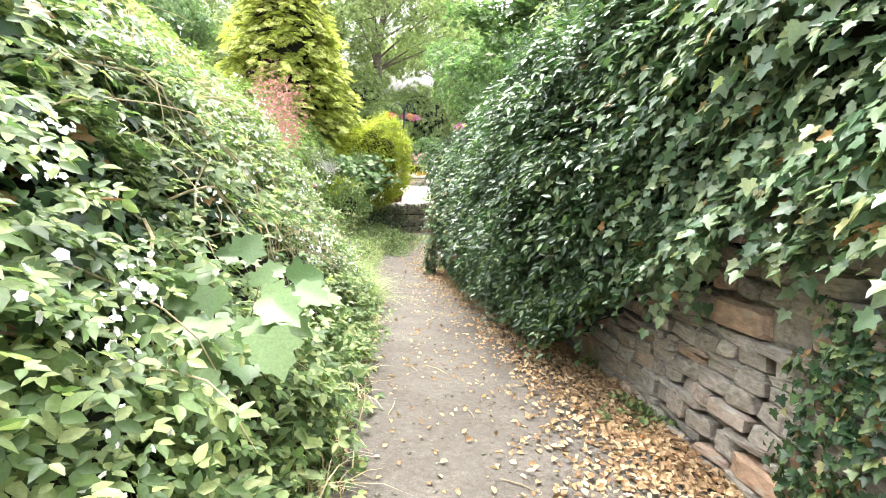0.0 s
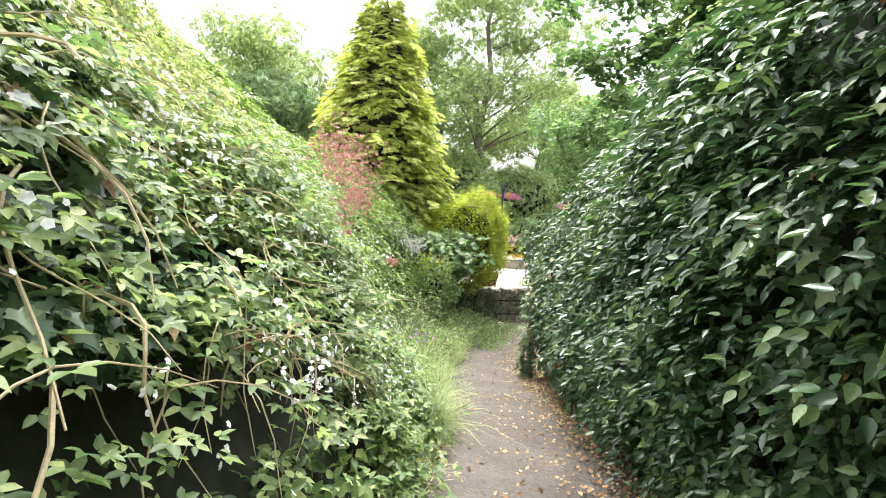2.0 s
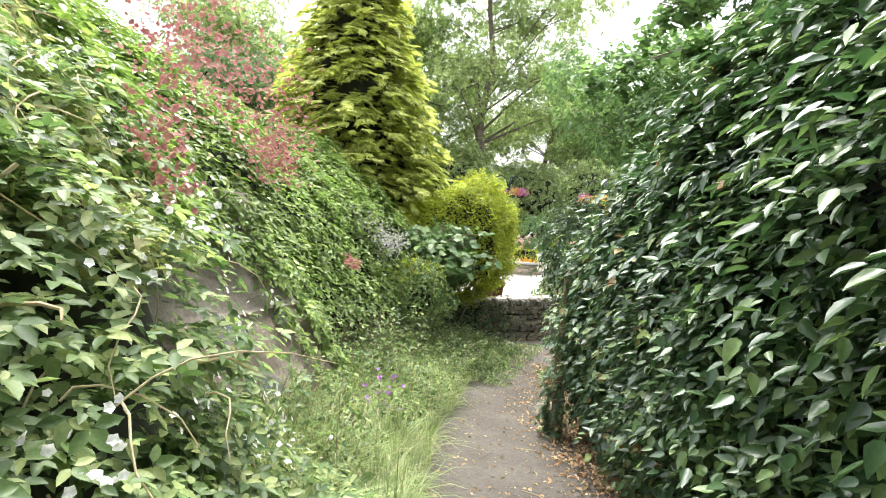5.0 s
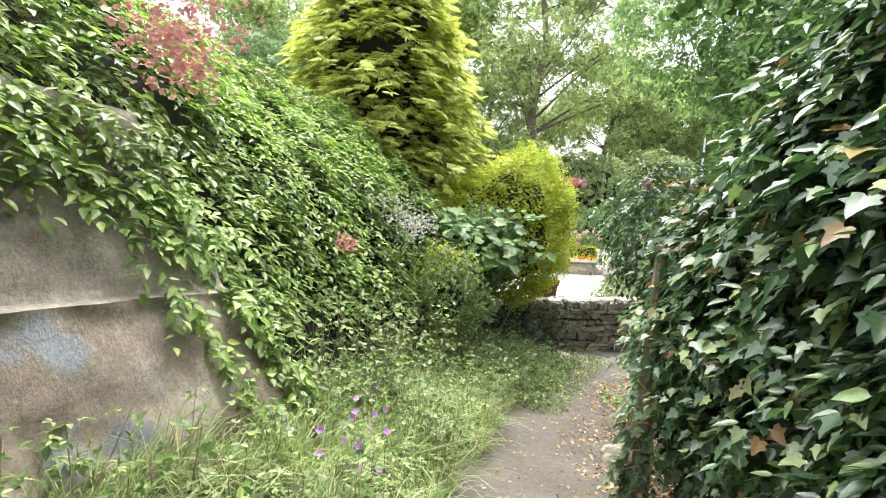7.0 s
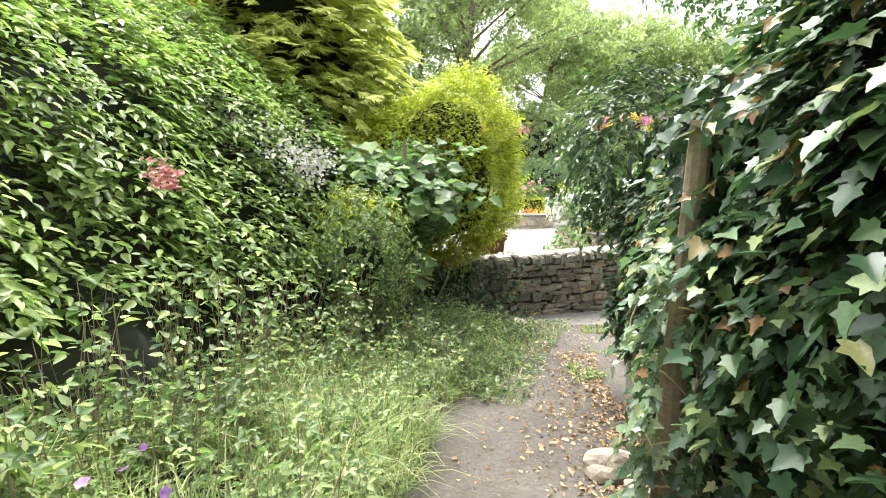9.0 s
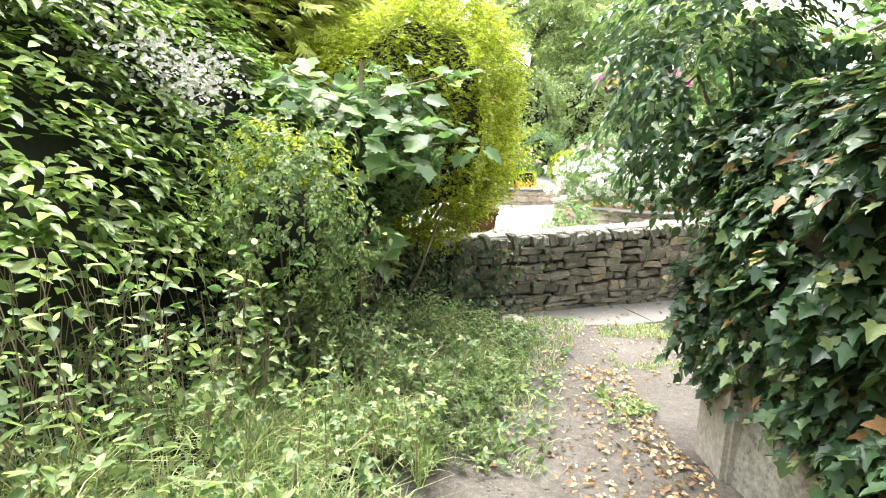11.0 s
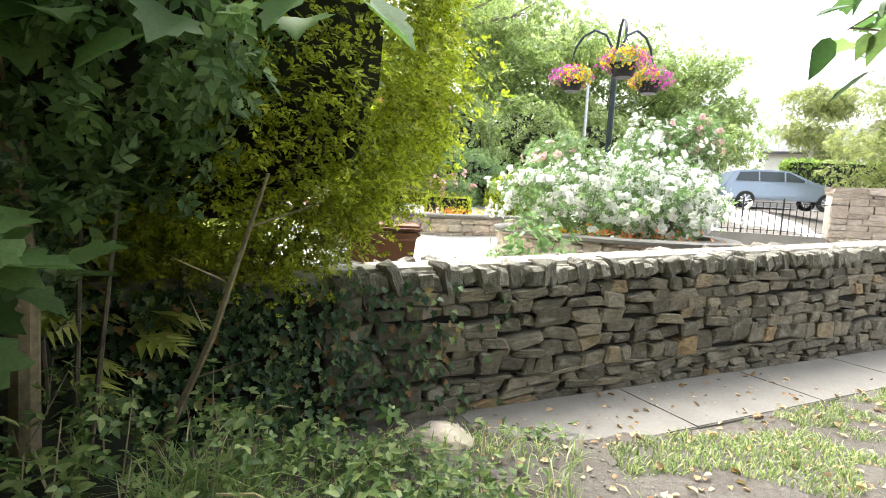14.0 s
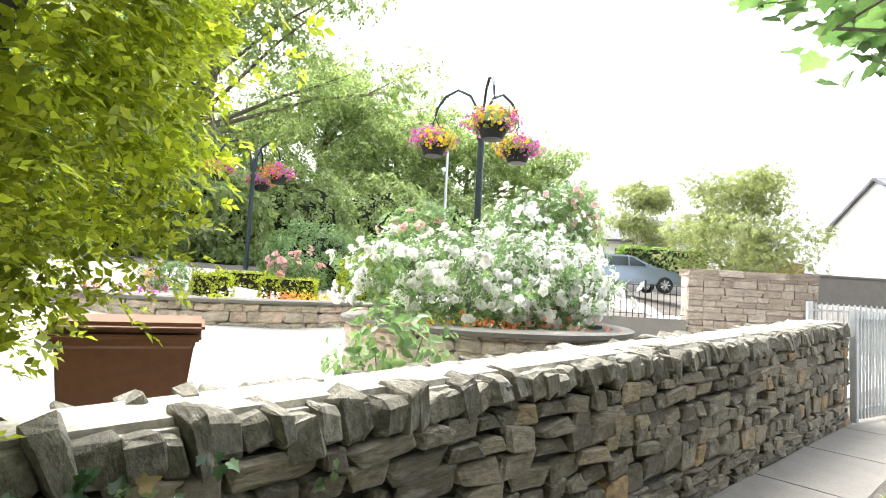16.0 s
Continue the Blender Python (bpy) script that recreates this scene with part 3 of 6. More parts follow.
p, fa, al = shoots(tufts(p, nn, 0.10, 3.6)[keep], nn[keep], 6, np.interp(u[keep], [12, 13.2], [0.24, 0.16]), 0.5, 0.1, 0.8, 0.9)
leaf_thing("ivy", "glossy dark green ivy hanging over the rubble wall", "ivy", [
    # one near-black sheet behind the leaves, coloured as the shade between them
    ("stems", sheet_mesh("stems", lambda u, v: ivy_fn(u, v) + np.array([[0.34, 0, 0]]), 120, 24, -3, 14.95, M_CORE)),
    near_ivy,
    ("leaves", foliage_mesh("leaves", p, fa, 0.072, IVY, M_IVY, 0.8, 0.4, along=al)),
])
p2, n2, u2, v2 = ivy_pts(11000, 3.3, 10.2, 0.0, 1, 0.2)
keep = (wob(p2[:, 0], p2[:, 1], p2[:, 2], 3.0, 3.4) > -0.32) & (rng.uniform(0, 1, len(u2)) < np.interp(u2, [3.3, 4.4, 8.2, 10.2], [0.2, 1, 1, 0.1]))
p2, fa, al = shoots(tufts(p2, n2, 0.12, 3.4)[keep], n2[keep], 7, 0.3, 0.45, 0.15, 0.6, 0.6)
leaf_thing("laurel_shrub", "dense glossy green shrub growing through the ivy", "shrub", [("leaves", foliage_mesh("leaves", p2, fa, 0.076, POINTED, M_LAUREL, 0.8, 0.4, along=al))])
# loose ivy on the end of the wall and down its stone face
q = np.stack([rng.uniform(0.33, 1.4, 1500), 15.13 + rng.uniform(-0.05, 0.08, 1500), lane_z(15.1) + 0.45 + 2.2 * rng.uniform(0, 1, 1500) ** 0.7], 1)
r = np.stack([wall_x(1.9) - 0.05 + 0 * rng.uniform(0, 1, 500), 1.95 + rng.normal(0, 0.16, 500), lane_z(1.9) + rng.uniform(0.15, 1.15, 500)], 1)
leaf_thing("ivy", "trailing ivy on the wall end and its bare stones", "ivy", [
    ("leaves", foliage_mesh("leaves", q, np.tile([[-0.2, 1.0, 0.3]], (1500, 1)), 0.07, IVY, M_IVY, 0.8, 0.5)),
    ("trail", foliage_mesh("trail", r, np.tile([[-1.0, 0, 0.4]], (500, 1)), 0.055, IVY, M_IVY, 0.8, 0.5))])


# ---- the overgrown bank on the other side ----
def bank_fn(u, v):
    k = np.clip((u - 7.2) / 2.2, 0, 1)
    k = k * k * (3 - 2 * k)
    vs = [0, 0.16, 0.34, 0.56, 1.0]
    xa, xb = [0.0, -0.4, -0.8, -1.45, -3.6], [0.0, -1.3, -2.15, -2.75, -4.6]
    za, zb = [0.0, 0.6, 1.25, 2.25, 4.35], [0.0, 0.3, 1.5, 2.95, 4.5]
    x = foot_x(u) + (1 - k) * np.interp(v, vs, xa) + k * np.interp(v, vs, xb)
    z = lane_z(u) + (1 - k) * np.interp(v, vs, za) + k * np.interp(v, vs, zb)
    d = 0.16 * wob(u, z, v, 7.0, 1.5) * np.clip(v * 4, 0, 1)
    return np.stack([x + d, u + 0 * v, z + 0.12 * wob(u, x, v, 9, 2.2) * np.clip(v * 4, 0, 1)], 1)


def bank_pts(n, u0, u1, v0=0.0, v1=1.0, depth=0.15):
    p, nn, u, v = sheet_points(bank_fn, n, u0, u1, v0, v1)
    s = np.where(nn[:, :1] + nn[:, 2:] < 0, -1, 1)
    nn = nn * s
    return p - nn * (rng.uniform(0, 1, (n, 1)) ** 1.5) * depth + nn * 0.03, nn, u, v


def bank_low(u, v):
    """The earth under the growth."""
    p = bank_fn(u, v)
    p[:, 0] -= 0.22 * np.clip(v * 5, 0, 1)
    p[:, 2] -= 0.12 * np.clip(v * 5, 0, 1) + 0.25 * np.clip(1 - v * 8, 0, 1)
    return p


# M_CORE paints this earth with the darkness of the hollows under the growth
bank = tagged(put("bank", sheet_mesh("bank", bank_low, 110, 34, -4, 17.0, M_CORE, 0.0)), "earth bank buried under brambles, coloured near-black for its shaded hollows", "bank", kind="structure")
p, nn, u, v = bank_pts(90000, -2, 17, 0.42, 1.0, 0.2)
keep = (u < 9.0 + 1.5 * rng.uniform(0, 1, len(u))) | (v > 0.9)
p, nn = tufts(p, nn, 0.07, 4.0)[keep], nn[keep]
leaf_thing("climber", "pale green climber carpeting the high bank", "climbing plant", [("leaves", foliage_mesh("leaves", p, nn + LIFT, 0.07, LITE, M_BANK, 0.3, 0.6))])
p, nn, u, v = bank_pts(5200, -1.0, 9.0, 0.0, 0.62, 0.25)
keep = ((u < 8.0) | (v < 0.14) | (v > 0.36)) & (wob(p[:, 0], p[:, 1], p[:, 2], 3.0, 2.4) > np.where(v < 0.4, -0.2, -0.4)) & ((u < 2.9) | (u > 5.4) | (v > 0.3) | (v < 0.06) | (rng.uniform(0, 1, len(u)) < 0.22))
p, fa, al = shoots(tufts(p, nn, 0.1, 3.0)[keep], nn[keep], 6, 0.36, 0.5, 0.35, 0.6, 0.5)
leaf_thing("bramble", "tangled green bramble with small white flowers", "bramble", [("leaves", foliage_mesh("leaves", p, fa, 0.10, TRIPLE, M_BRAMBLE, 0.3, 0.4, along=al))])
p, nn, u, v = bank_pts(8000, -1.5, 4.5, 0.3, 0.75, 0.25)
leaf_thing("ivy", "dark ivy among the brambles on the bank", "ivy", [("leaves", foliage_mesh("leaves", p + nn * 0.04, nn + LIFT, 0.08, IVY, M_IVY, 0.6, 0.5))])
p, nn, u, v = bank_pts(6800, 8.0, 16.6, 0.22, 1.0, 0.15)
keep = ((u > 10.9 - 4.6 * (v - 0.16) + 0.15 * wob(u, v * 6, 0, 2, 2)) & (v > 0.3)) | (v > 0.42)
p, fa, al = shoots(tufts(p, nn, 0.08, 4.0)[keep] + nn[keep] * np.where(u[keep] < 11.3, 0.12, 0.0)[:, None], nn[keep], 7, 0.34, 0.4, 0.1, 0.8, 0.6)
leaf_thing("creeper", "bright green creeper hanging over the garden wall", "creeper", [("leaves", foliage_mesh("leaves", p, fa, 0.085, POINTED, M_VINE, 0.9, 0.3, along=al))])
# the cement-faced garden wall
def face_fn(u, v):
    """The battered face, a ledge, and the steeper upper course; u runs from end to end."""
    x = np.interp(v, [0, 0.55, 0.6, 0.62, 1.0], [-1.0, -1.62, -1.62, -1.70, -2.12])
    z = np.interp(v, [0, 0.55, 0.6, 0.62, 1.0], [0.05, 1.22, 1.30, 1.31, 2.35])
    y = 7.3 + u * (3.75 - 0.9 * v) + 0.06 * wob(v * 5, u, 0, 3, 2) * u
    e = 0.025 * wob(y, v * 3, 0, 4, 2.5) + 0.012 * wob(y, v * 3, 0, 1, 9)
    return np.stack([foot_x(y) + x + e, y, lane_z(9.5) + 0.02 + z - 0.10 * (y - 9.5)], 1)


garden_wall = thing("wall_garden", "battered garden wall faced in stained buff cement", "wall", (0, 0, 0), kind="structure")
put("lower_face", sheet_mesh("lower_face", face_fn, 60, 30, 0, 1, M_CEMENT, 0, 0.0, 0.60), garden_wall, "stained lower face with grey stone showing")
put("upper_face", sheet_mesh("upper_face", face_fn, 60, 20, 0, 1, M_CEMENT_TOP, 0, 0.60, 1.0), garden_wall, "smoother buff cement upper course")


# creeper spilling over the top and the far end of the cement
n = 2600
q = np.stack([rng.uniform(-0.05, 1.02, n), rng.uniform(0.05, 1.0, n)], 1)
edge = 1.0 - 0.30 * q[:, 0] ** 2 + 0.07 * wob(q[:, 0] * 9, 0, 0, 2, 1.0)
strand = (np.abs(np.sin(q[:, 0] * 23 + q[:, 1] * 2.0)) > 0.86) & (q[:, 0] > 0.78) & (q[:, 1] > 0.2)
q = q[(q[:, 1] > edge) | (strand & (rng.uniform(0, 1, n) < 0.6)) | (q[:, 0] > 0.95)]
p = face_fn(q[:, 0], q[:, 1]) + rng.normal(0, 0.03, (len(q), 3))
out = np.tile([[0.9, -0.2, 0.35]], (len(p), 1))
p, fa, al = shoots(p, out, 5, 0.16, 0.35, -0.2, 1.0, 0.8)
leaf_thing("creeper", "creeper strands trailing down the cement wall", "creeper", [("leaves", foliage_mesh("leaves", p, fa, 0.075, POINTED, M_VINE, 0.9, 0.4, along=al))])

# ---- trees ----
def limbs(base, height, spread, n, seed, r0=0.15, lean=(0, 0), low=0.3):
    """A trunk and its limbs as tubes; returns the mesh and the limb ends."""
    rs = random.Random(seed)
    bm = bmesh.new()
    b = Vector(base)
    top = b + Vector((lean[0], lean[1], height * 0.8))
    pts = [b.lerp(top, t) + Vector((rs.uniform(-1, 1), rs.uniform(-1, 1), 0)) * 0.03 * height * (t > 0) for t in (0, 0.2, 0.4, 0.6, 0.8, 1)]
    tube_bm(pts, [r0 * 1.25, r0, r0 * 0.8, r0 * 0.6, r0 * 0.4, r0 * 0.15], 8, bm)
    ends = [pts[-1]]
    for i in range(n):
        t = rs.uniform(low, 0.95)
        k = min(int(t * 5), 4)
        s = pts[k].lerp(pts[k + 1], t * 5 - k)
        a = i * 2.4 + rs.uniform(-0.4, 0.4)
        ln = spread * (1.15 - 0.6 * t) * rs.uniform(0.7, 1.1)
        d = Vector((math.cos(a), math.sin(a), rs.uniform(0.25, 0.8)))
        m1, e = s + d * ln * 0.5, s + d * ln + Vector((0, 0, -0.08 * ln))
        tube_bm([s, m1, e], [r0 * 0.35 * (1.1 - t), r0 * 0.22 * (1.1 - t), r0 * 0.06], 5, bm)
        ends += [m1, e]
        for j in range(2):
            f = m1.lerp(e, rs.uniform(0, 0.7))
            g = f + Vector((rs.uniform(-1, 1), rs.uniform(-1, 1), rs.uniform(-0.1, 0.6))) * ln * 0.5
            tube_bm([f, g], [r0 * 0.1, r0 * 0.03], 4, bm)
            ends.append(g)
    return bm, ends


def tree(name, label, base, height, spread, seed, n_limbs=14, leaves=6000, leaf=0.2, mat=None, bark=None, r0=0.16, clump=0.9, shape=TWIG, lean=(0, 0), low=0.3):
    e = thing(name, label, "tree", base)
    bm, ends = limbs((0, 0, 0), height, spread, n_limbs, seed, r0, lean, low)
    part("trunk", bm, bark or M_BARK, e)
    c = np.array([list(q) for q in ends])
    k = rng.integers(0, len(c), leaves)
    d = unit(rng.normal(0, 1, (leaves, 3)))
    rad = clump * (0.45 + 0.55 * rng.uniform(0, 1, (leaves, 1)) ** 0.5) * rng.uniform(0.6, 1.25, len(c))[k][:, None]
    p = c[k] + d * rad * np.array([[1, 1, 0.65]])
    put("crown", foliage_mesh("crown", p, unit(d + np.array([[0, 0, 0.6]])), leaf, shape, mat or M_TREE, 0.5, 0.5), e)
    return e


def conifer(base, height, radius, n):
    """A cone of tiered drooping branches, each a flat fan of sprays, with dark gaps between."""
    e = thing("conifer", "tall golden-green conical conifer with layered sprays", "tree", base)
    part("trunk", tube_bm([(0, 0, 0), (0, 0, height * 0.5), (0, 0, height)], [0.2, 0.12, 0.02], 8), M_BARK, e)
    t = (np.arange(n) + rng.uniform(0, 1, n)) / n
    z = height * (1 - (1 - t) ** 0.62) * 0.97 + 0.15
    a = np.arange(n) * 2.39996 + rng.normal(0, 0.3, n)
    r = radius * (1 - (z / height) ** 1.5) ** 0.85 * rng.uniform(0.74, 1.1, n) + 0.12
    P, N, T, Z = [], [], [], []
    for j in range(13):
        q = rng.uniform(0.5, 1.0, n) if j else np.ones(n)
        side = rng.uniform(-1, 1, n) * (1.15 - q) * 0.75
        ang = a + side * np.minimum(1.0, 0.7 / np.maximum(r, 0.2))
        zz = z + 0.30 * r * q - 0.52 * r * q ** 2.2 - 0.22 * np.abs(side) + rng.normal(0, 0.03, n)
        P.append(np.stack([r * q * np.cos(ang), r * q * np.sin(ang), zz], 1))
        out = ang + np.sign(side) * 0.6 * (j > 0)
        T.append(np.stack([np.cos(out), np.sin(out), np.full(n, -0.25)], 1) * 2.2)
        N.append(np.stack([np.cos(a) * 0.35, np.sin(a) * 0.35, np.ones(n)], 1))
        Z.append(np.interp(r, [0.1, 0.8, 2.0], [0.2, 0.3, 0.36]))
    put("sprays", foliage_mesh("sprays", np.concatenate(P), np.concatenate(N), np.concatenate(Z), SPRAY, M_CONIFER, 0.3, 0.25, along=np.concatenate(T)), e)
    # solid near-black cone, its colour standing for shade between the tiers
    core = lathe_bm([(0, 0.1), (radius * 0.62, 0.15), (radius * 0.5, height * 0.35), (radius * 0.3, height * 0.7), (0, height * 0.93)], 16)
    part("shade_cone", core, M_CORE, e)
    return e


conifer((-5.35, 18.5, -2.6), 9.9, 2.85, 1150)


def blob_points(c, r, n, seed, rough=0.18):
    d = unit(rng.normal(0, 1, (n, 3)))
    k = 1 + rough * wob(d[:, 0], d[:, 1], d[:, 2], seed, 3.0) + 0.5 * rough * wob(d[:, 0], d[:, 1], d[:, 2], seed + 2, 7.0)
    depth = 1 - 0.35 * rng.uniform(0, 1, (n, 1)) ** 2
    return np.array([c]) + d * np.array([r]) * k[:, None] * depth, d


def shrub(name, label, c, r, n, leaf, mat, seed, shape=OVATE, core=0.62, base=None, category="shrub", rough=0.18, canes=7):
    e = thing(name, label, category, (c[0], c[1], base if base is not None else c[2] - r[2]))
    off = np.array(e.matrix_world.translation)
    p, d = blob_points(np.array(c) - off, r, n, seed, rough)
    put("foliage", foliage_mesh("foliage", p, d, leaf, shape, mat, 0.4, 0.5), e)
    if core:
        # solid near-black blob in place of the shaded inside of the bush
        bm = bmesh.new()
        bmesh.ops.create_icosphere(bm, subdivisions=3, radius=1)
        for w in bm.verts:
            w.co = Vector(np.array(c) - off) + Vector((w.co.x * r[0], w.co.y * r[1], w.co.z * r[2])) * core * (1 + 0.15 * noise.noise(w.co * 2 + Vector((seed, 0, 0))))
        part("shade_core", bm, M_CORE, e)
    rs = random.Random(seed)
    bm = bmesh.new()
    h = c[2] - off[2]
    for i in range(canes):
        a = i * 0.9 + rs.random()
        q = Vector((math.cos(a) * r[0] * 0.6, math.sin(a) * r[1] * 0.6, h + r[2] * rs.uniform(0.0, 0.6)))
        tube_bm([(0.06 * math.cos(a), 0.06 * math.sin(a), 0), q * 0.5 + Vector((0, 0, 0.1 * h)), q], [0.013, 0.009, 0.004], 6, bm)
    tagged(part("stems", bm, M_BARK, e), kind="stuff")
    return e


def golden_shrub(c, r, n):
    """A dense overhanging mound of upswept fine twigs on bare leaning stems."""
    e = thing("golden_shrub", "tall bright yellow-green golden shrub overhanging the wall", "shrub", (c[0], c[1], -3.05))
    o = np.array([0, 0, c[2] + 3.05])
    d = unit(rng.normal(0, 1, (n, 3)))
    box = np.sum(np.abs(d) ** 2.5, axis=1, keepdims=True) ** (-1 / 2.5)
    k = 1 + 0.10 * wob(d[:, 0], d[:, 1], d[:, 2], 3, 3.0) + 0.10 * wob(d[:, 0], d[:, 1], d[:, 2], 5, 9.0)
    low = np.where(d[:, 2] > 0, np.interp(d[:, 0], [-1, -0.2, 0.35], [0.3, 0.62, 1.0]), 1.0)[:, None]
    p = o + d * box * k[:, None] * np.array([r]) * np.concatenate([np.ones((n, 2)), low], 1)
    p, fa, al = shoots(p - d * 0.1, d, 4, 0.24, 0.4, 0.9, 0.0, 0.6)
    put("foliage", foliage_mesh("foliage", p, fa, 0.066, TWIG, M_GOLD, 0.0, 0.5, along=al), e)
    # smooth core whose near-black colour gives the shaded interior
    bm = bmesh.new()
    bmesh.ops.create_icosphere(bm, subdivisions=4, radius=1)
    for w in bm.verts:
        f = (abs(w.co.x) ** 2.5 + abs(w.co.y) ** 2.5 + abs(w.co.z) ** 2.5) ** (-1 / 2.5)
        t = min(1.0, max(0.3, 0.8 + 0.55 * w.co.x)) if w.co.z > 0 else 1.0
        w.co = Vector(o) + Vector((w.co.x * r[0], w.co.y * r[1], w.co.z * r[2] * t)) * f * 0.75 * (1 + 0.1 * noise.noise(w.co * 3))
    part("shade_core", bm, M_CORE, e, "solid core coloured near-black for the shaded heart of the shrub")
    rs = random.Random(3)
    for i in range(8):
        a = i * 0.8 + rs.random()
        q = Vector((math.cos(a) * r[0] * 0.75, math.sin(a) * r[1] * 0.75, o[2] - r[2] * rs.uniform(0.1, 0.7)))
        part("stem", tube_bm([(0.12 * math.cos(a), 0.12 * math.sin(a), 0), q * 0.5 + Vector((0, 0, 0.1)), q], [0.03, 0.022, 0.01], 7), M_BARK, e)
    return e


golden_shrub((-2.56, 17.95, -0.6), (1.5, 0.9, 1.5), 10500)
shrub("thicket_bush", "dark green broad-leaved bush in front of the golden shrub", (-2.5, 16.85, -0.95), (0.7, 0.55, 0.7), 3000, 0.12, M_SYC, 25, TWIG, 0.75, -3.0, rough=0.3, canes=3)
shrub("holly_bush", "dark glossy bush crowding the foot of the conifer", (-3.35, 16.75, -1.45), (0.95, 0.8, 1.1), 5000, 0.11, M_LAUREL, 6, TWIG, 0.7, -2.9)
shrub("honeysuckle", "green climber with pale yellowing leaves", (-2.5, 14.95, -1.55), (0.5, 0.55, 0.8), 2300, 0.085, M_BRAMBLE, 8, TWIG, 0.45, -2.9, rough=0.35)
shrub("honeysuckle", "sprigs of yellow leaves through the green climber", (-2.65, 15.2, -1.1), (0.5, 0.4, 0.35), 380, 0.08, M_GOLD, 28, TWIG, 0, -2.9, rough=0.4, canes=4)
shrub("hedge_bush", "yellow-green bush on the garden bank", (-13.0, 25.0, 4.0), (2.4, 2.0, 1.4), 5000, 0.3, M_PALE, 9, TWIG, 0.7, -1.0)

def sycamore(at, top, tips, n, leaf):
    """A slim young tree: one leaning stem, side branches and large lobed leaves on long stalks."""
    e = thing("sycamore_sapling", "young sycamore with large dark lobed leaves beside the hollow", "tree", at)
    b = Vector(at)
    ax = [Vector((0, 0, 0)), (Vector(top) - b) * 0.35 + Vector((0.04, 0, 0)), (Vector(top) - b) * 0.7, Vector(top) - b]
    part("trunk", tube_bm(ax, [0.062, 0.052, 0.04, 0.018], 10), M_STEM, e)
    rs = random.Random(17)
    ends = []
    for k, tip in enumerate(tips):
        g = Vector(tip) - b
        f = min(0.95, max(0.3, (g.z - 0.35) / ax[-1].z))
        i = min(int(f * 3), 2)
        s0 = ax[i].lerp(ax[i + 1], f * 3 - i)
        mid = s0.lerp(g, 0.5) + Vector((rs.uniform(-0.08, 0.08), rs.uniform(-0.08, 0.08), 0.06))
        part("branch", tube_bm([s0, mid, g], [0.014, 0.01, 0.004], 6), M_STEM, e)
        ends += [mid, s0.lerp(mid, 0.6), mid.lerp(g, 0.5), g, g]
    c = np.array([list(q) for q in ends])[rng.integers(0, len(ends), n)]
    d = unit(rng.normal(0, 1, (n, 3)) * np.array([[1, 1, 0.6]]))
    p = c + d * rng.uniform(0.05, 0.28, (n, 1))
    put("leaves", foliage_mesh("leaves", p, np.tile([[0.1, -0.3, 1.0]], (n, 1)), leaf, MAPLE, M_SYC, 0.5, 0.35, along=d * 1.2 + np.array([[0, 0, -0.5]])), e)
    return e


sycamore((-2.56, 16.7, -3.0), (-2.45, 16.5, -0.15),
         [(-1.9, 15.7, -1.05), (-1.75, 15.9, -0.7), (-1.5, 16.5, -0.85), (-2.2, 15.5, -0.8), (-2.6, 15.7, -0.5), (-1.6, 16.2, -0.3), (-2.9, 16.0, -0.3), (-1.95, 16.8, -0.35), (-3.2, 16.4, -0.6), (-2.1, 15.9, -1.75), (-1.95, 16.5, -0.6), (-2.7, 15.3, -1.1), (-2.6, 15.4, -0.5)], 290, 0.16)
for at, tip in (((-2.75, 16.5, -3.0), (-2.9, 16.3, -1.2)), ((-2.3, 17.0, -3.0), (-1.7, 16.9, -1.5)), ((-2.9, 16.1, -2.95), (-2.4, 15.7, -1.7))):
    st = thing("bare_stem", "slim bare grey stem leaning in the dark hollow", "stem", at)
    d = Vector(tip) - Vector(at)
    part("stem", tube_bm([(0, 0, 0), d * 0.5 + Vector((0.06, 0, 0.05)), d], [0.02, 0.015, 0.007], 7), M_STEM, st)
    for k in range(4):
        g = d * (0.4 + 0.15 * k)
        part("twig", tube_bm([g, g + Vector((0.3 * math.cos(k * 2.2), 0.25 * math.sin(k * 2.2), 0.12))], [0.006, 0.002], 5), M_STEM, st)

# trees behind the rubble wall
for k, (x, y, h, s) in enumerate([(3.9, 6.2, 6.0, 2.3), (3.7, 9.5, 5.6, 2.2), (4.3, 13.0, 6.0, 2.2)]):
    tree("garden_tree", "leafy green tree leaning over the rubble wall", (x, y, float(lane_z(y)) + 0.8), h, s, 60 + k, 20, 8500, 0.19, M_TREE, None, 0.12, 0.7)
shrub("garden_bush", "leafy green bush rising above the ivy", (2.2, 6.2, 2.6), (0.9, 2.0, 1.4), 6500, 0.15, M_LAUREL, 18, TWIG, 0.65, -0.2)
shrub("garden_bush", "light green bush on top of the rubble wall", (2.0, 9.4, 1.7), (1.0, 2.2, 1.5), 7000, 0.14, M_LAUREL, 12, TWIG, 0.65, -0.2)
shrub("garden_bush", "dark green bush behind the ivy-clad wall", (1.7, 13.0, 0.0), (0.9, 1.9, 1.0), 5500, 0.13, M_LAUREL, 13, TWIG, 0.65, -0.8)
p, d = blob_points((0.3, 15.55, -0.3), (0.6, 0.38, 0.85), 620, 19, 0.35)
p, fa, al = shoots(p, d, 6, 0.22, 0.3, 0.0, 0.9, 0.9)
drooping = thing("drooping_bush", "bush with drooping dark leaves past the wall end", "shrub", (0.75, 15.6, -2.95))
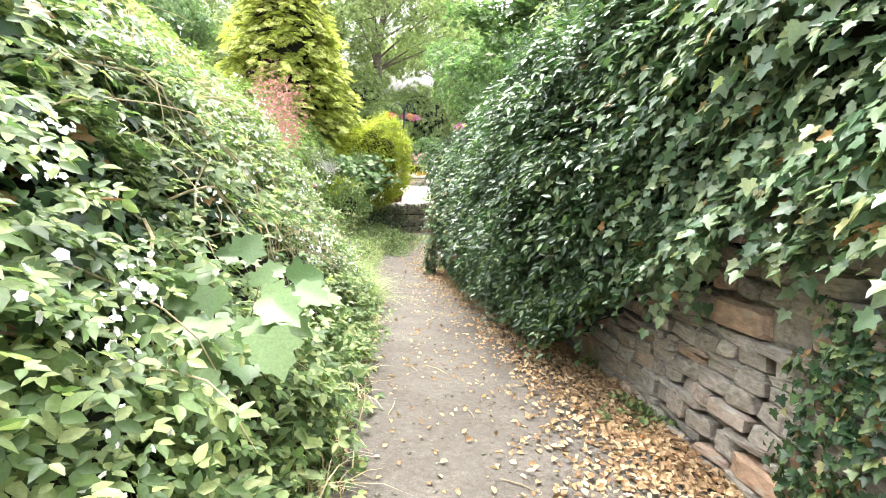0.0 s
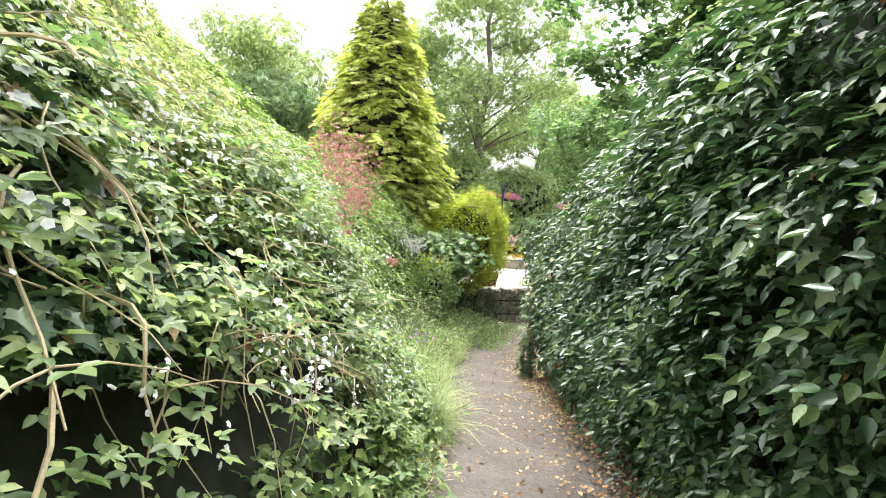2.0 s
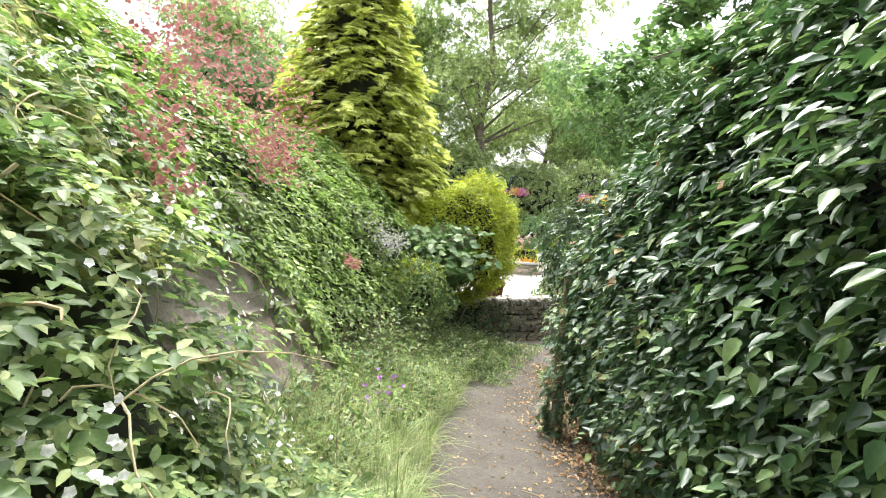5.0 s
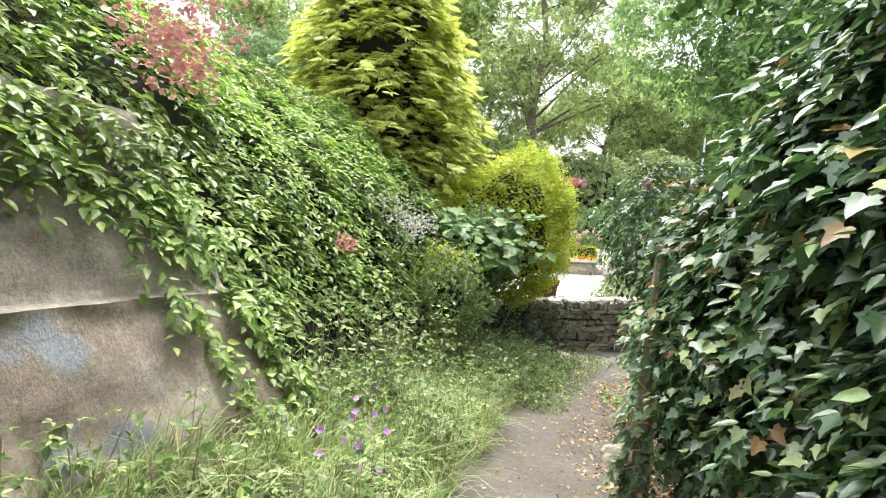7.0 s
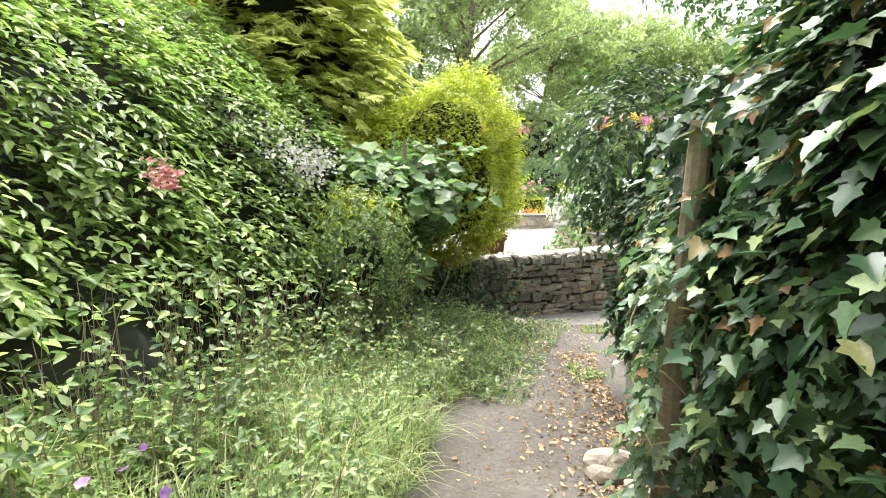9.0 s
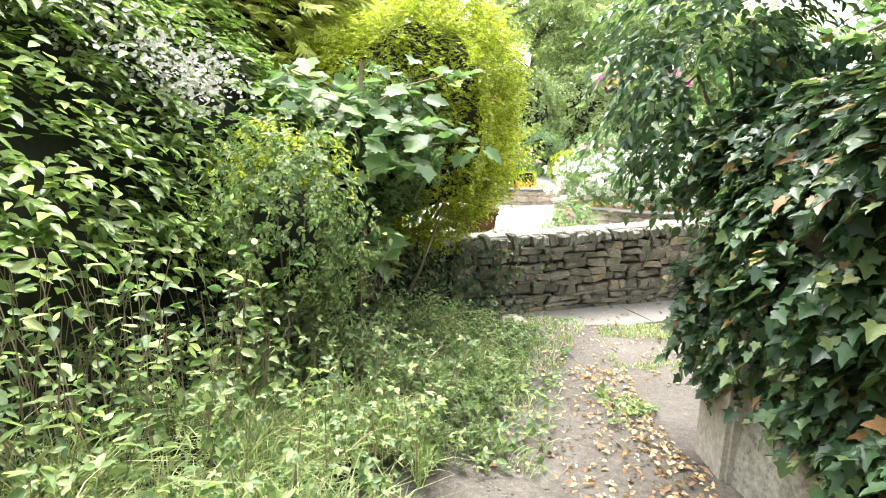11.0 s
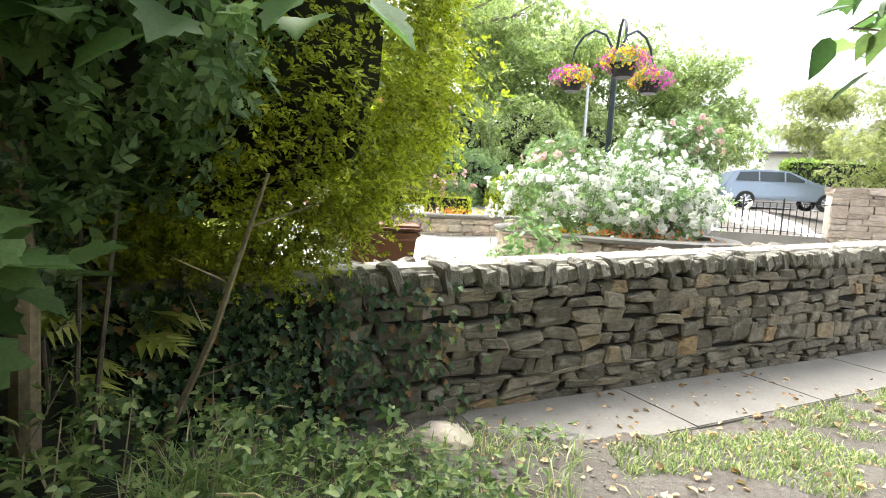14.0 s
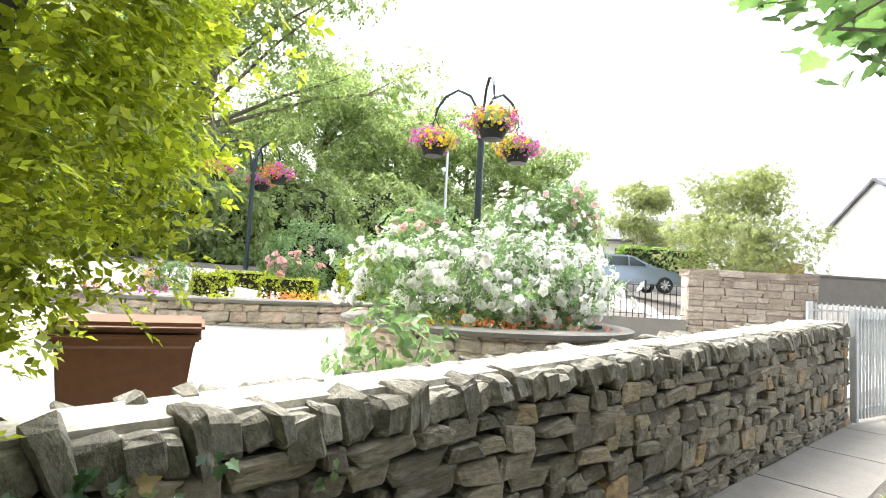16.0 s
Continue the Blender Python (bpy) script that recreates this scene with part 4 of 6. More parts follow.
put("foliage", foliage_mesh("foliage", p - np.array([[0.75, 15.6, -2.95]]), fa, 0.085, POINTED, M_LAUREL, 0.8, 0.4, along=al + np.array([[0, 0, -1.0]])), drooping)
for k in range(5):
    q = Vector((-0.9 + 0.28 * k, -0.2 + 0.05 * k, 2.2 + 0.3 * (k % 3)))
    part("stem", tube_bm([(0.04 * k, 0, 0), (0, 0, 1.6), q * 0.6 + Vector((0, 0, 1.25)), q], [0.025, 0.02, 0.012, 0.005], 6), M_BARK, drooping)
shrub("garden_bush", "dark green bush behind the ivy-clad wall", (2.3, 14.6, -1.2), (1.2, 0.8, 1.1), 3500, 0.15, M_LAUREL, 14, TWIG, 0.65, -2.9)


def bough(label, start, end, n, leaf, seed, droop=0.5):
    """A leafy branch reaching over the lane."""
    rs = random.Random(seed)
    e = thing("bough", label, "branch", start)
    a, b = Vector((0, 0, 0)), Vector(end) - Vector(start)
    bm = bmesh.new()
    pts = [a.lerp(b, t) + Vector((0, 0, droop * t * (1 - t))) for t in (0, 0.25, 0.5, 0.75, 1)]
    tube_bm(pts, [0.035, 0.028, 0.02, 0.013, 0.005], 6, bm)
    tips = []
    for i in range(14):
        t = rs.uniform(0.25, 1)
        k = min(int(t * 4), 3)
        s = pts[k].lerp(pts[k + 1], t * 4 - k)
        g = s + Vector((rs.uniform(-1, 1), rs.uniform(-1, 1), rs.uniform(-0.6, 0.3))) * 0.55
        tube_bm([s, g], [0.009, 0.003], 4, bm)
        tips += [s.lerp(g, 0.6), g]
    part("branch", bm, M_BARK, e)
    c = np.array([list(q) for q in tips])
    p = c[rng.integers(0, len(c), n)] + rng.normal(0, 0.12, (n, 3))
    put("leaves", foliage_mesh("leaves", p, np.tile([[0, 0, 1.0]], (n, 1)), leaf, MAPLE, M_SYC, 0.7, 0.45), e)
    return e


bough("sycamore branch hanging over the lane end", (4.2, 17.6, 1.2), (1.5, 18.3, -0.35), 300, 0.13, 1)
bough("sycamore branch hanging over the lane end", (4.2, 18.4, 1.6), (2.3, 18.9, 0.25), 260, 0.13, 2)
for k, (a, b) in enumerate((((4.0, 12.5, 3.2), (0.2, 14.6, 2.5)), ((3.6, 9.5, 3.8), (0.3, 11.5, 3.2)), ((4.2, 13.5, 2.6), (1.0, 16.2, 2.4)), ((4.5, 14.0, 3.4), (0.6, 17.0, 3.4)), ((4.2, 12.5, 2.2), (1.6, 15.0, 1.6)), ((3.8, 8.5, 4.6), (0.6, 10.5, 4.6)), ((4.0, 10.5, 4.6), (0.2, 12.0, 4.2)), ((4.0, 9.0, 4.0), (0.7, 10.6, 3.3)), ((3.8, 11.0, 3.4), (0.8, 12.6, 3.0)), ((4.0, 12.0, 4.8), (-0.4, 13.6, 4.9)))):
    bough("leafy branch reaching over the lane", a, b, 1100, 0.10, 3 + k)

# tree added to cast shade on the lane end, crown mostly out of view
tree("shade_sycamore", "added leafy sycamore, its mostly unseen crown shading the lane end", (3.0, 15.6, -2.7), 6.6, 2.5, 91, 22, 4200, 0.17, M_SYC, None, 0.14, 0.75, lean=(-2.0, -0.3), low=0.6)

# background woods
TREES = [(-14.5, 28, 12, 4.5), (-7.5, 39, 15, 4.8), (-0.5, 43, 12.5, 4.2), (3.5, 44, 11, 4.4), (8, 45, 11, 4.2), (12, 44, 9.5, 3.4), (-10, 34, 13, 4.6), (-18, 34, 12, 4.5)]
for k, (x, y, h, s) in enumerate(TREES):
    tree("broadleaf_tree", "tall green broadleaf tree behind the gardens", (x, y, float(ground_z(x, y)) - 0.2), h, s, 20 + k, 24, 5500, 0.4, M_TREE, None, 0.22, 1.25, low=0.2)
for k, (x, y, r) in enumerate([(-9, 31, 2.6), (-5, 33, 2.6), (-1.5, 35.5, 2.4), (2, 38, 2.6), (6, 41, 2.6), (10, 42, 2.4), (-13, 29, 2.8), (-3.5, 31.5, 1.7)]):
    shrub("undergrowth", "dense green undergrowth below the trees", (x, y, float(ground_z(x, y)) + r * 0.6), (r, r * 0.8, r * 0.95), 3200, 0.34, M_TREE, 30 + k, TWIG, 0.7, float(ground_z(x, y)) - 0.2, "undergrowth")
tree("ash_tree", "tall open-crowned tree with dark spreading limbs", (-3.9, 34.8, -1.6), 19, 6.5, 77, 30, 12000, 0.34, M_TREE, None, 0.3, 1.35, low=0.3)
tree("birch_tree", "pale green birch with white stems", (15.2, 33.1, -1.3), 5.4, 2.5, 40, 26, 9000, 0.2, M_TREE2, M_PALEBARK, 0.10, 0.8, low=0.08)
tree("birch_tree", "pale distant tree beyond the houses", (24, 52, 0.5), 8, 3.0, 41, 14, 3000, 0.4, M_TREE2, M_PALEBARK, 0.12, 1.2)

# ---- verge plants, grass and flowers ----
n = 42000
y = rng.uniform(7.0, 16.5, n)
w = np.interp(y, [7, 9, 12, 14.5, 16.4], [0.35, 1.4, 1.7, 1.2, 0.8])
x = foot_x(y) + np.interp(y, [7, 9.5, 11, 16], [0.1, 0.0, -0.22, -0.3]) - w * rng.uniform(0, 1, n) ** 0.9
keep = wob(x * 2, y, 0, 6, 1.6) > -0.35 + 0.25 * (foot_x(y) - x)
g = np.stack([x, y, lane_z(y) + np.interp(foot_x(y) - x, [0, 1.2], [0, 0.4]) - 0.03], 1)[keep]
leaf_thing("long_grass", "long pale green grass flopping along the path edge", "grass", [("blades", blades_mesh("blades", g, np.interp(g[:, 1], [12.5, 14.5], [0.5, 0.26]) * (0.75 + 0.45 * wob(g[:, 0], g[:, 1], 0, 2, 2.5)), 0.0036, M_GRASS, 1.5))])
n = 4500
y = rng.uniform(0.4, 8.5, n)
x = foot_x(y) + 0.12 - 0.45 * rng.uniform(0, 1, n)
leaf_thing("verge_grass", "short grass and dry stalks beside the path", "grass", [("blades", blades_mesh("blades", np.stack([x, y, lane_z(y) - 0.02], 1), 0.16, 0.004, M_GRASS, 0.9)),
           ("dry_blades", blades_mesh("dry_blades", np.stack([x[:1200] + 0.08, y[:1200], lane_z(y[:1200]) - 0.01], 1), 0.2, 0.004, M_STRAW, 1.6))])


def herbs(label, n, y0, y1, off0, off1, h, leaf, mat, shape=TWIG):
    """Upright leafy weeds with thin stems."""
    y = rng.uniform(y0, y1, n)
    x = foot_x(y) - rng.uniform(off0, off1, n)
    base = np.stack([x, y, lane_z(y) + np.interp(foot_x(y) - x, [0, 1.2], [0, 0.35])], 1)
    hh = h * rng.uniform(0.5, 1.2, n)
    lean = rng.normal(0, 0.18, (n, 2))
    P, N = [], []
    for q in np.linspace(0.25, 1.0, 6):
        for side in (0, 1):
            a = rng.uniform(0, math.tau, n)
            d = np.stack([np.cos(a), np.sin(a), np.full(n, 0.1)], 1)
            c = base + np.stack([lean[:, 0] * hh * q, lean[:, 1] * hh * q, hh * q], 1)
            P.append(c + d * 0.03)
            N.append(d)
    P, D = np.concatenate(P), np.concatenate(N)
    up = np.tile([[0, 0, 1.0]], (len(P), 1))
    e = leaf_thing("weed_clump", label, "weeds", [("leaves", foliage_mesh("leaves", P, up, leaf, shape, mat, 0, 0.55, along=D * 1.8 + np.array([[0, 0, -0.4]])))])
    bm = bmesh.new()
    for b0, l0, h0 in zip(base, lean, hh):
        tube_bm([b0, b0 + np.array([l0[0] * h0, l0[1] * h0, h0])], [0.005, 0.002], 3, bm)
    part("stems", bm, M_STEM, e)
    return e


herbs("green nettles and herbs on the verge", 620, 8.6, 15.0, 0.3, 2.2, 0.5, 0.07, M_BRAMBLE, TRIPLE)
herbs("tall green weeds below the bushes", 420, 10.5, 15.4, 1.1, 2.7, 0.9, 0.065, M_BRAMBLE, POINTED)
herbs("low pale weeds at the bramble foot", 220, 0.8, 8.5, 0.05, 0.6, 0.35, 0.09, M_BRAMBLE, OVATE)
herbs("low leafy weeds at the lane end", 170, 14.4, 17.2, 0.0, 1.0, 0.2, 0.075, M_BRAMBLE, TRIPLE)

n = 2600
y = rng.uniform(14.4, 18.2, n)
x = foot_x(y) + 0.35 - 1.5 * rng.uniform(0, 1, n)
keep = (wob(x, y, 0, 5, 2.2) > -0.1) & (beyond(x, y) < -0.3)
leaf_thing("ground_ivy", "low pale green weeds creeping over the lane end", "weeds", [("leaves", foliage_mesh("leaves", np.stack([x, y, ground_z(x, y) + 0.03 + 0.05 * rng.uniform(0, 1, n)], 1)[keep], np.tile([[0, 0, 1.0]], (int(keep.sum()), 1)), 0.06, OVATE, M_BRAMBLE, 0, 0.4)),
           ("blades", blades_mesh("blades", np.stack([x, y, ground_z(x, y) - 0.01], 1)[~keep & (beyond(x, y) < -0.3)], 0.16, 0.004, M_GRASS, 1.2))])
stalk = thing("dry_stalk", "pale dry fallen stalks over the weeds", "stalks", (0, 0, 0), kind="stuff")
rs = random.Random(21)
for k in range(34):
    yy = rs.uniform(13.6, 17.2)
    a = Vector((float(foot_x(yy)) - rs.uniform(0.0, 1.3), yy, float(lane_z(yy)) + rs.uniform(0.1, 0.55)))
    d = Vector((rs.uniform(-1, 1), rs.uniform(-0.7, 0.4), rs.uniform(-0.25, 0.35))) * rs.uniform(0.25, 0.6)
    part("stalk", tube_bm([a, a + d * 0.5 + Vector((0, 0, 0.03)), a + d], [0.005, 0.0045, 0.002], 4), M_STRAW, stalk)

herbs("low nettles and ivy in the gloom under the bushes", 190, 14.4, 17.0, 0.5, 2.4, 0.32, 0.075, M_BRAMBLE, TRIPLE)

# a seedling with big pale leaves at the bramble's edge
seed = thing("sycamore_seedling", "young sycamore with large pale green leaves over the path", "sapling", (-0.95, 2.2, -0.35))
n = 62
d = unit(rng.normal(0, 1, (n, 3)))
p = np.array([[0.05, 0.05, 0.86]]) + d * np.array([[0.36, 0.62, 0.24]]) * rng.uniform(0.4, 1.0, (n, 1))
put("leaves", foliage_mesh("leaves", p, np.tile([[0.25, -0.45, 1.0]], (n, 1)), 0.17, MAPLE, M_PALE, 0.3, 0.28, along=d * 1.6 + np.array([[0.2, -0.2, -0.5]])), seed)
for k in range(0, n, 4):
    c = Vector(p[k])
    part("stalk", tube_bm([(0.02 * math.cos(k), 0.02 * math.sin(k), 0), c * 0.55 + Vector((0, 0, 0.12)), c], [0.008, 0.006, 0.003], 5), M_STEM, seed)


def flower_patch(label, c, spread, n, size, mat, shape=FLORET, up=0.6):
    p = np.array([c]) + rng.normal(0, 1, (n, 3)) * np.array([spread])
    e = thing("flower_head", label, "flowers", c, kind="stuff")
    put("petals", foliage_mesh("petals", p - np.array([c]), np.tile([[0.4, -0.6, up]], (n, 1)), size, shape, mat, 0.2, 0.5), e)
    return e


p, nn, u, v = bank_pts(760, 0.8, 8.6, 0.12, 0.6, 0)
ok = np.flatnonzero(wob(p[:, 0], p[:, 1], p[:, 2], 3.0, 2.2) > 0.05)[:190]
p, nn = tufts(p, nn, 0.14, 3.0)[ok], nn[ok]
p = np.repeat(p, 7, 0) + rng.normal(0, 0.045, (len(p) * 7, 3)) + np.repeat(nn * rng.uniform(0.08, 0.3, (len(nn), 1)), 7, 0)
leaf_thing("bramble_blossom", "small white bramble flowers in clusters", "flowers", [("petals", foliage_mesh("petals", p, np.repeat(nn, 7, 0), 0.031, FLORET, M_WHITE, 0.2, 0.5))])
for c, s in (((-2.35, 7.95, 0.75), 0.10), ((-2.5, 8.3, 1.25), 0.16), ((-2.75, 8.7, 1.55), 0.16), ((-2.3, 8.0, 0.5), 0.07), ((-2.95, 10.3, 1.1), 0.2), ((-3.05, 9.9, 1.4), 0.24), ((-2.9, 9.2, 1.25), 0.2), ((-2.9, 10.2, 0.68), 0.13), ((-3.05, 10.4, 0.82), 0.15), ((-2.75, 9.95, 0.74), 0.11), ((-3.0, 12.5, -0.56), 0.05), ((-2.85, 12.4, -0.6), 0.04)):
    flower_patch("red valerian flower heads on the wall top", c, (s, s, s), int(1000 * s), 0.04, M_RED)
for c, s in (((-4.2, 14.7, 0.1), 0.16), ((-3.75, 14.6, -0.15), 0.2), ((-3.35, 14.7, -0.35), 0.2), ((-3.05, 14.9, -0.5), 0.15), ((-3.9, 14.1, -0.05), 0.13)):
    flower_patch("greyish white seed heads of a tall shrub", c, (s, s, s * 0.7), 300, 0.034, M_SEED)
flower_patch("lilac flowers among the grass", (-1.75, 10.25, -1.5), (0.10, 0.14, 0.07), 16, 0.045, M_LILAC)
flower_patch("lilac flowers among the grass", (-1.85, 10.7, -1.45), (0.08, 0.1, 0.06), 9, 0.04, M_LILAC)

# arching dry stems on the brambles
dry = thing("bramble_cane", "dry straw-coloured arching bramble canes", "stems", (0, 0, 0))
rs = random.Random(4)
for i in range(190):
    u0 = np.array([rs.uniform(1.2, 8.0) if i % 2 else rs.uniform(2.5, 5.5)])
    v0 = np.array([rs.uniform(0.22, 0.68)])
    a = Vector(bank_fn(u0, v0)[0]) + Vector((0.05, 0, 0.05))
    d = Vector((rs.uniform(0.1, 0.5), rs.uniform(-0.6, 0.6), rs.uniform(-0.7, 0.1)))
    bow, w = rs.uniform(0.1, 0.35), 0.004 if i % 7 else 0.008
    pts = [a + d * q + Vector((0.05 * math.sin(q * 5 + i), 0.04 * math.cos(q * 4 + i), bow * q * (1 - 1.3 * q))) for q in (0, 0.2, 0.4, 0.6, 0.8, 1.0)]
    part("cane", tube_bm(pts, [w, w, w * 0.9, w * 0.8, w * 0.65, w * 0.4], 5), M_STRAW, dry)

# grit and pebbles on the path
n = 2600
y = rng.uniform(0.2, 18.4, n)
x = foot_x(y) + (np.minimum(wall_x(y), 2.5) - foot_x(y)) * rng.uniform(0, 1, n)
c = np.stack([x, y, ground_z(x, y) + 0.002], 1)
octa = np.array([(1, 0, 0), (0, 1, 0), (-1, 0, 0), (0, -1, 0), (0, 0, 0.7), (0, 0, -0.6)])
s = rng.uniform(0.004, 0.016, (n, 1, 1)) * rng.uniform(0.6, 1.3, (n, 1, 3))
faces = np.array([0, 1, 4, 1, 2, 4, 2, 3, 4, 3, 0, 4, 1, 0, 5, 2, 1, 5, 3, 2, 5, 0, 3, 5])
pv = c[:, None] + s * (octa[None] + rng.normal(0, 0.15, (n, 6, 3)))
grit = raw_mesh("pebbles", pv.reshape(-1, 3), (faces[None] + (np.arange(n) * 6)[:, None]).ravel(), np.full(n * 8, 3), M_COPE)
tagged(put("pebbles", grit), "small grey pebbles and grit on the trodden path", "gravel", kind="stuff")

# fallen leaves
n = 24000
y = rng.uniform(0.2, 16.6, n)
side = rng.uniform(0, 1, n)
wx, fx = wall_x(y) - 0.02, foot_x(y)
x = np.where(side < 0.93, wx - np.minimum(np.abs(rng.normal(0, 0.42, n)) + 0.02, 2.2), rng.uniform(0, 1, n) * (wx - fx) + fx - 0.1)
p = np.stack([x, y, ground_z(x, y) + 0.008 + 0.02 * rng.uniform(0, 1, n) * (side < 0.93)], 1)
keep = (x > fx - 0.15) & (rng.uniform(0, 1, n) < np.interp(y, [8, 10.5, 13, 14.5], [1, 0.6, 0.5, 0.18]))
leaf_thing("leaf_litter", "dry tan and orange fallen leaves along the wall foot", "leaf litter", [("leaf", foliage_mesh("leaf", p[keep], np.tile([[0, 0, 1.0]], (int(keep.sum()), 1)), 0.044, CURLED, M_LITTER, 0, 0.4))])
n = 1100
x, y = rng.uniform(-1.4, 4.5, n), rng.uniform(16.2, 19.8, n)
keep = beyond(x, y) < -0.1
p = np.stack([x, y, ground_z(x, y) + 0.012], 1)[keep]
leaf_thing("leaf_litter", "scattered pale fallen leaves at the lane end", "leaf litter", [("leaf", foliage_mesh("leaf", p, np.tile([[0, 0, 1.0]], (len(p), 1)), 0.05, CURLED, M_LITTER, 0, 0.3))])
n = 80000
x, y = rng.uniform(-1.0, 6.5, n), rng.uniform(16.3, 21, n)
b = beyond(x, y)
keep = (b < -0.82) & (b > -2.2) & (wob(x, y, 0, 8, 1.6) + 0.6 * wob(x, y, 0, 3, 5) > -0.35 + 0.9 * np.abs(b + 1.1)) & (x > 0.1)
leaf_thing("grass_strip", "short bright grass tufts beside the pavement", "grass", [("blades", blades_mesh("blades", np.stack([x, y, ground_z(x, y) - 0.01], 1)[keep], 0.065, 0.005, M_GRASS, 1.0))])
n = 1500
y = rng.uniform(0.8, 16, n)
x = wall_x(y) - 0.05 - np.abs(rng.normal(0, 0.16, n))
keep = wob(x, y, 0, 11, 1.5) > 0.25
leaf_thing("wall_weed", "small green weeds at the wall foot", "weeds", [("leaves", foliage_mesh("leaves", np.stack([x, y, ground_z(x, y) + 0.02], 1)[keep], np.tile([[-0.3, 0, 1.0]], (int(keep.sum()), 1)), 0.13, TWIG, M_BRAMBLE, -0.3, 0.5))])
# ivy and gloom below the golden shrub
n = 4000
s = rng.uniform(0.5, 4.6, n)
zz = BASE + rng.uniform(0, 1.0, n)
keep = rng.uniform(0, 1, n) < np.interp(s, [0.5, 3.0, 3.7, 4.3], [1, 1, 0.4, 0.05])
p = np.stack([WALL_A[0] + s * WALL_D[0] + 0.05 * WALL_D[1], WALL_A[1] + s * WALL_D[1] - 0.05 * WALL_D[0], zz], 1)[keep]
leaf_thing("ivy", "dark ivy climbing the end of the drystone wall", "ivy", [("leaves", foliage_mesh("leaves", p, np.tile([[WALL_D[1], -WALL_D[0], 0.4]], (len(p), 1)), 0.05, IVY, M_IVY, 0.7, 0.4))])


# ---- the garden beyond the wall ----
def ring_sheet(name, x0, x1, nx, b0, b1, nb, lift, mat, label, category):
    """A sheet laid on the ground, bounded by the wall's line."""
    s = np.linspace(x0, x1, nx)
    b = np.linspace(b0, b1, nb)
    S, B = np.meshgrid(s, b, indexing='ij')
    x = WALL_A[0] + S * WALL_D[0] - B * WALL_D[1]
    y = WALL_A[1] + S * WALL_D[1] + B * WALL_D[0]
    z = ground_z(x, y) + lift
    i, j = np.meshgrid(np.arange(nx - 1), np.arange(nb - 1), indexing='ij')
    a = (i * nb + j).ravel()
    me = raw_mesh(name, np.stack([x.ravel(), y.ravel(), z.ravel()], 1), np.stack([a, a + nb, a + nb + 1, a + 1], 1).ravel(), np.full(len(a), 4), mat, True)
    return tagged(put(name, me), label, category, kind="structure")


ring_sheet("paving", 3.0, 22, 60, 0.42, 9.5, 40, 0.02, M_PLAZA, "pale sunlit garden paving behind the wall", "paving")
ring_sheet("road", 0, 60, 60, 11.5, 17.5, 20, 0.03, M_ASPHALT, "grey asphalt road beyond the garden", "road")


def stone_templates(n, seed, rough=0.13, bevel=0.16):
    """Rounded uneven block shapes, one metre each way."""
    out = []
    for k in range(n):
        rs = random.Random(seed + k)
        bm = bmesh.new()
        bmesh.ops.create_cube(bm, size=1)
        for v in bm.verts:
            v.co += Vector((rs.uniform(-1, 1) * rough, rs.uniform(-1, 1) * rough * 0.6, rs.uniform(-1, 1) * rough))
        bmesh.ops.bevel(bm, geom=bm.edges[:], offset=bevel, segments=1, affect='EDGES')
        for v in bm.verts:
            v.co += Vector((rs.uniform(-1, 1), rs.uniform(-1, 1), rs.uniform(-1, 1))) * 0.05
        bmesh.ops.triangulate(bm, faces=bm.faces[:])
        out.append(bm)
    return out


def template_meshes(name, bms, material):
    out = []
    for bm in bms:
        me = bpy.data.meshes.new(name)
        bm.to_mesh(me)
        bm.free()
        me.materials.append(material)
        out.append(me)
    return out


def round_bed(label, at, r, height, seed, thick=0.28):
    e = thing("raised_bed", label, "raised bed", at)
    part("bed_core", lathe_bm([(r - 0.10, 0), (r - 0.06, height - 0.05), (r - thick, height - 0.05), (r - thick, height - 0.12), (0.0, height - 0.10)], 40), M_MORTAR, e)
    part("coping", lathe_bm([(r + 0.06, height - 0.055), (r + 0.07, height - 0.01), (r + 0.04, height + 0.005), (r - thick, height + 0.005), (r - thick - 0.02, height - 0.05), (r + 0.06, height - 0.055)], 48), M_CONC, e, "pale rounded stone coping")
    meshes = template_meshes("bed_stone", stone_templates(6, seed), M_GARDENSTONE)
    rs = random.Random(seed)
    z = 0.0
    while z < height - 0.08:
        h = rs.uniform(0.11, 0.19)
        h = min(h, height - 0.06 - z)
        a = -math.pi
        while a < 0.35:
            w = rs.uniform(0.14, 0.36) / r
            ob = put("bed_stone", rs.choice(meshes), e)
            ob.matrix_basis = Matrix.Rotation(a + w / 2, 4, 'Z') @ Matrix.Translation((r - 0.06, 0, z + h / 2)) @ Matrix.Rotation(math.pi / 2, 4, 'Z') @ Matrix.Diagonal((w * r * 1.02, 0.14, h * 1.04, 1))
            a += w
        z += h
    return e


round_bed("round raised rose bed of pale stone with coping", (1.47, 22.72, -2.95), 1.68, 1.0, 5)
round_bed("large round raised bed of pinkish stone with coping", (-2.1, 27.4, -2.75), 3.2, 0.86, 9)


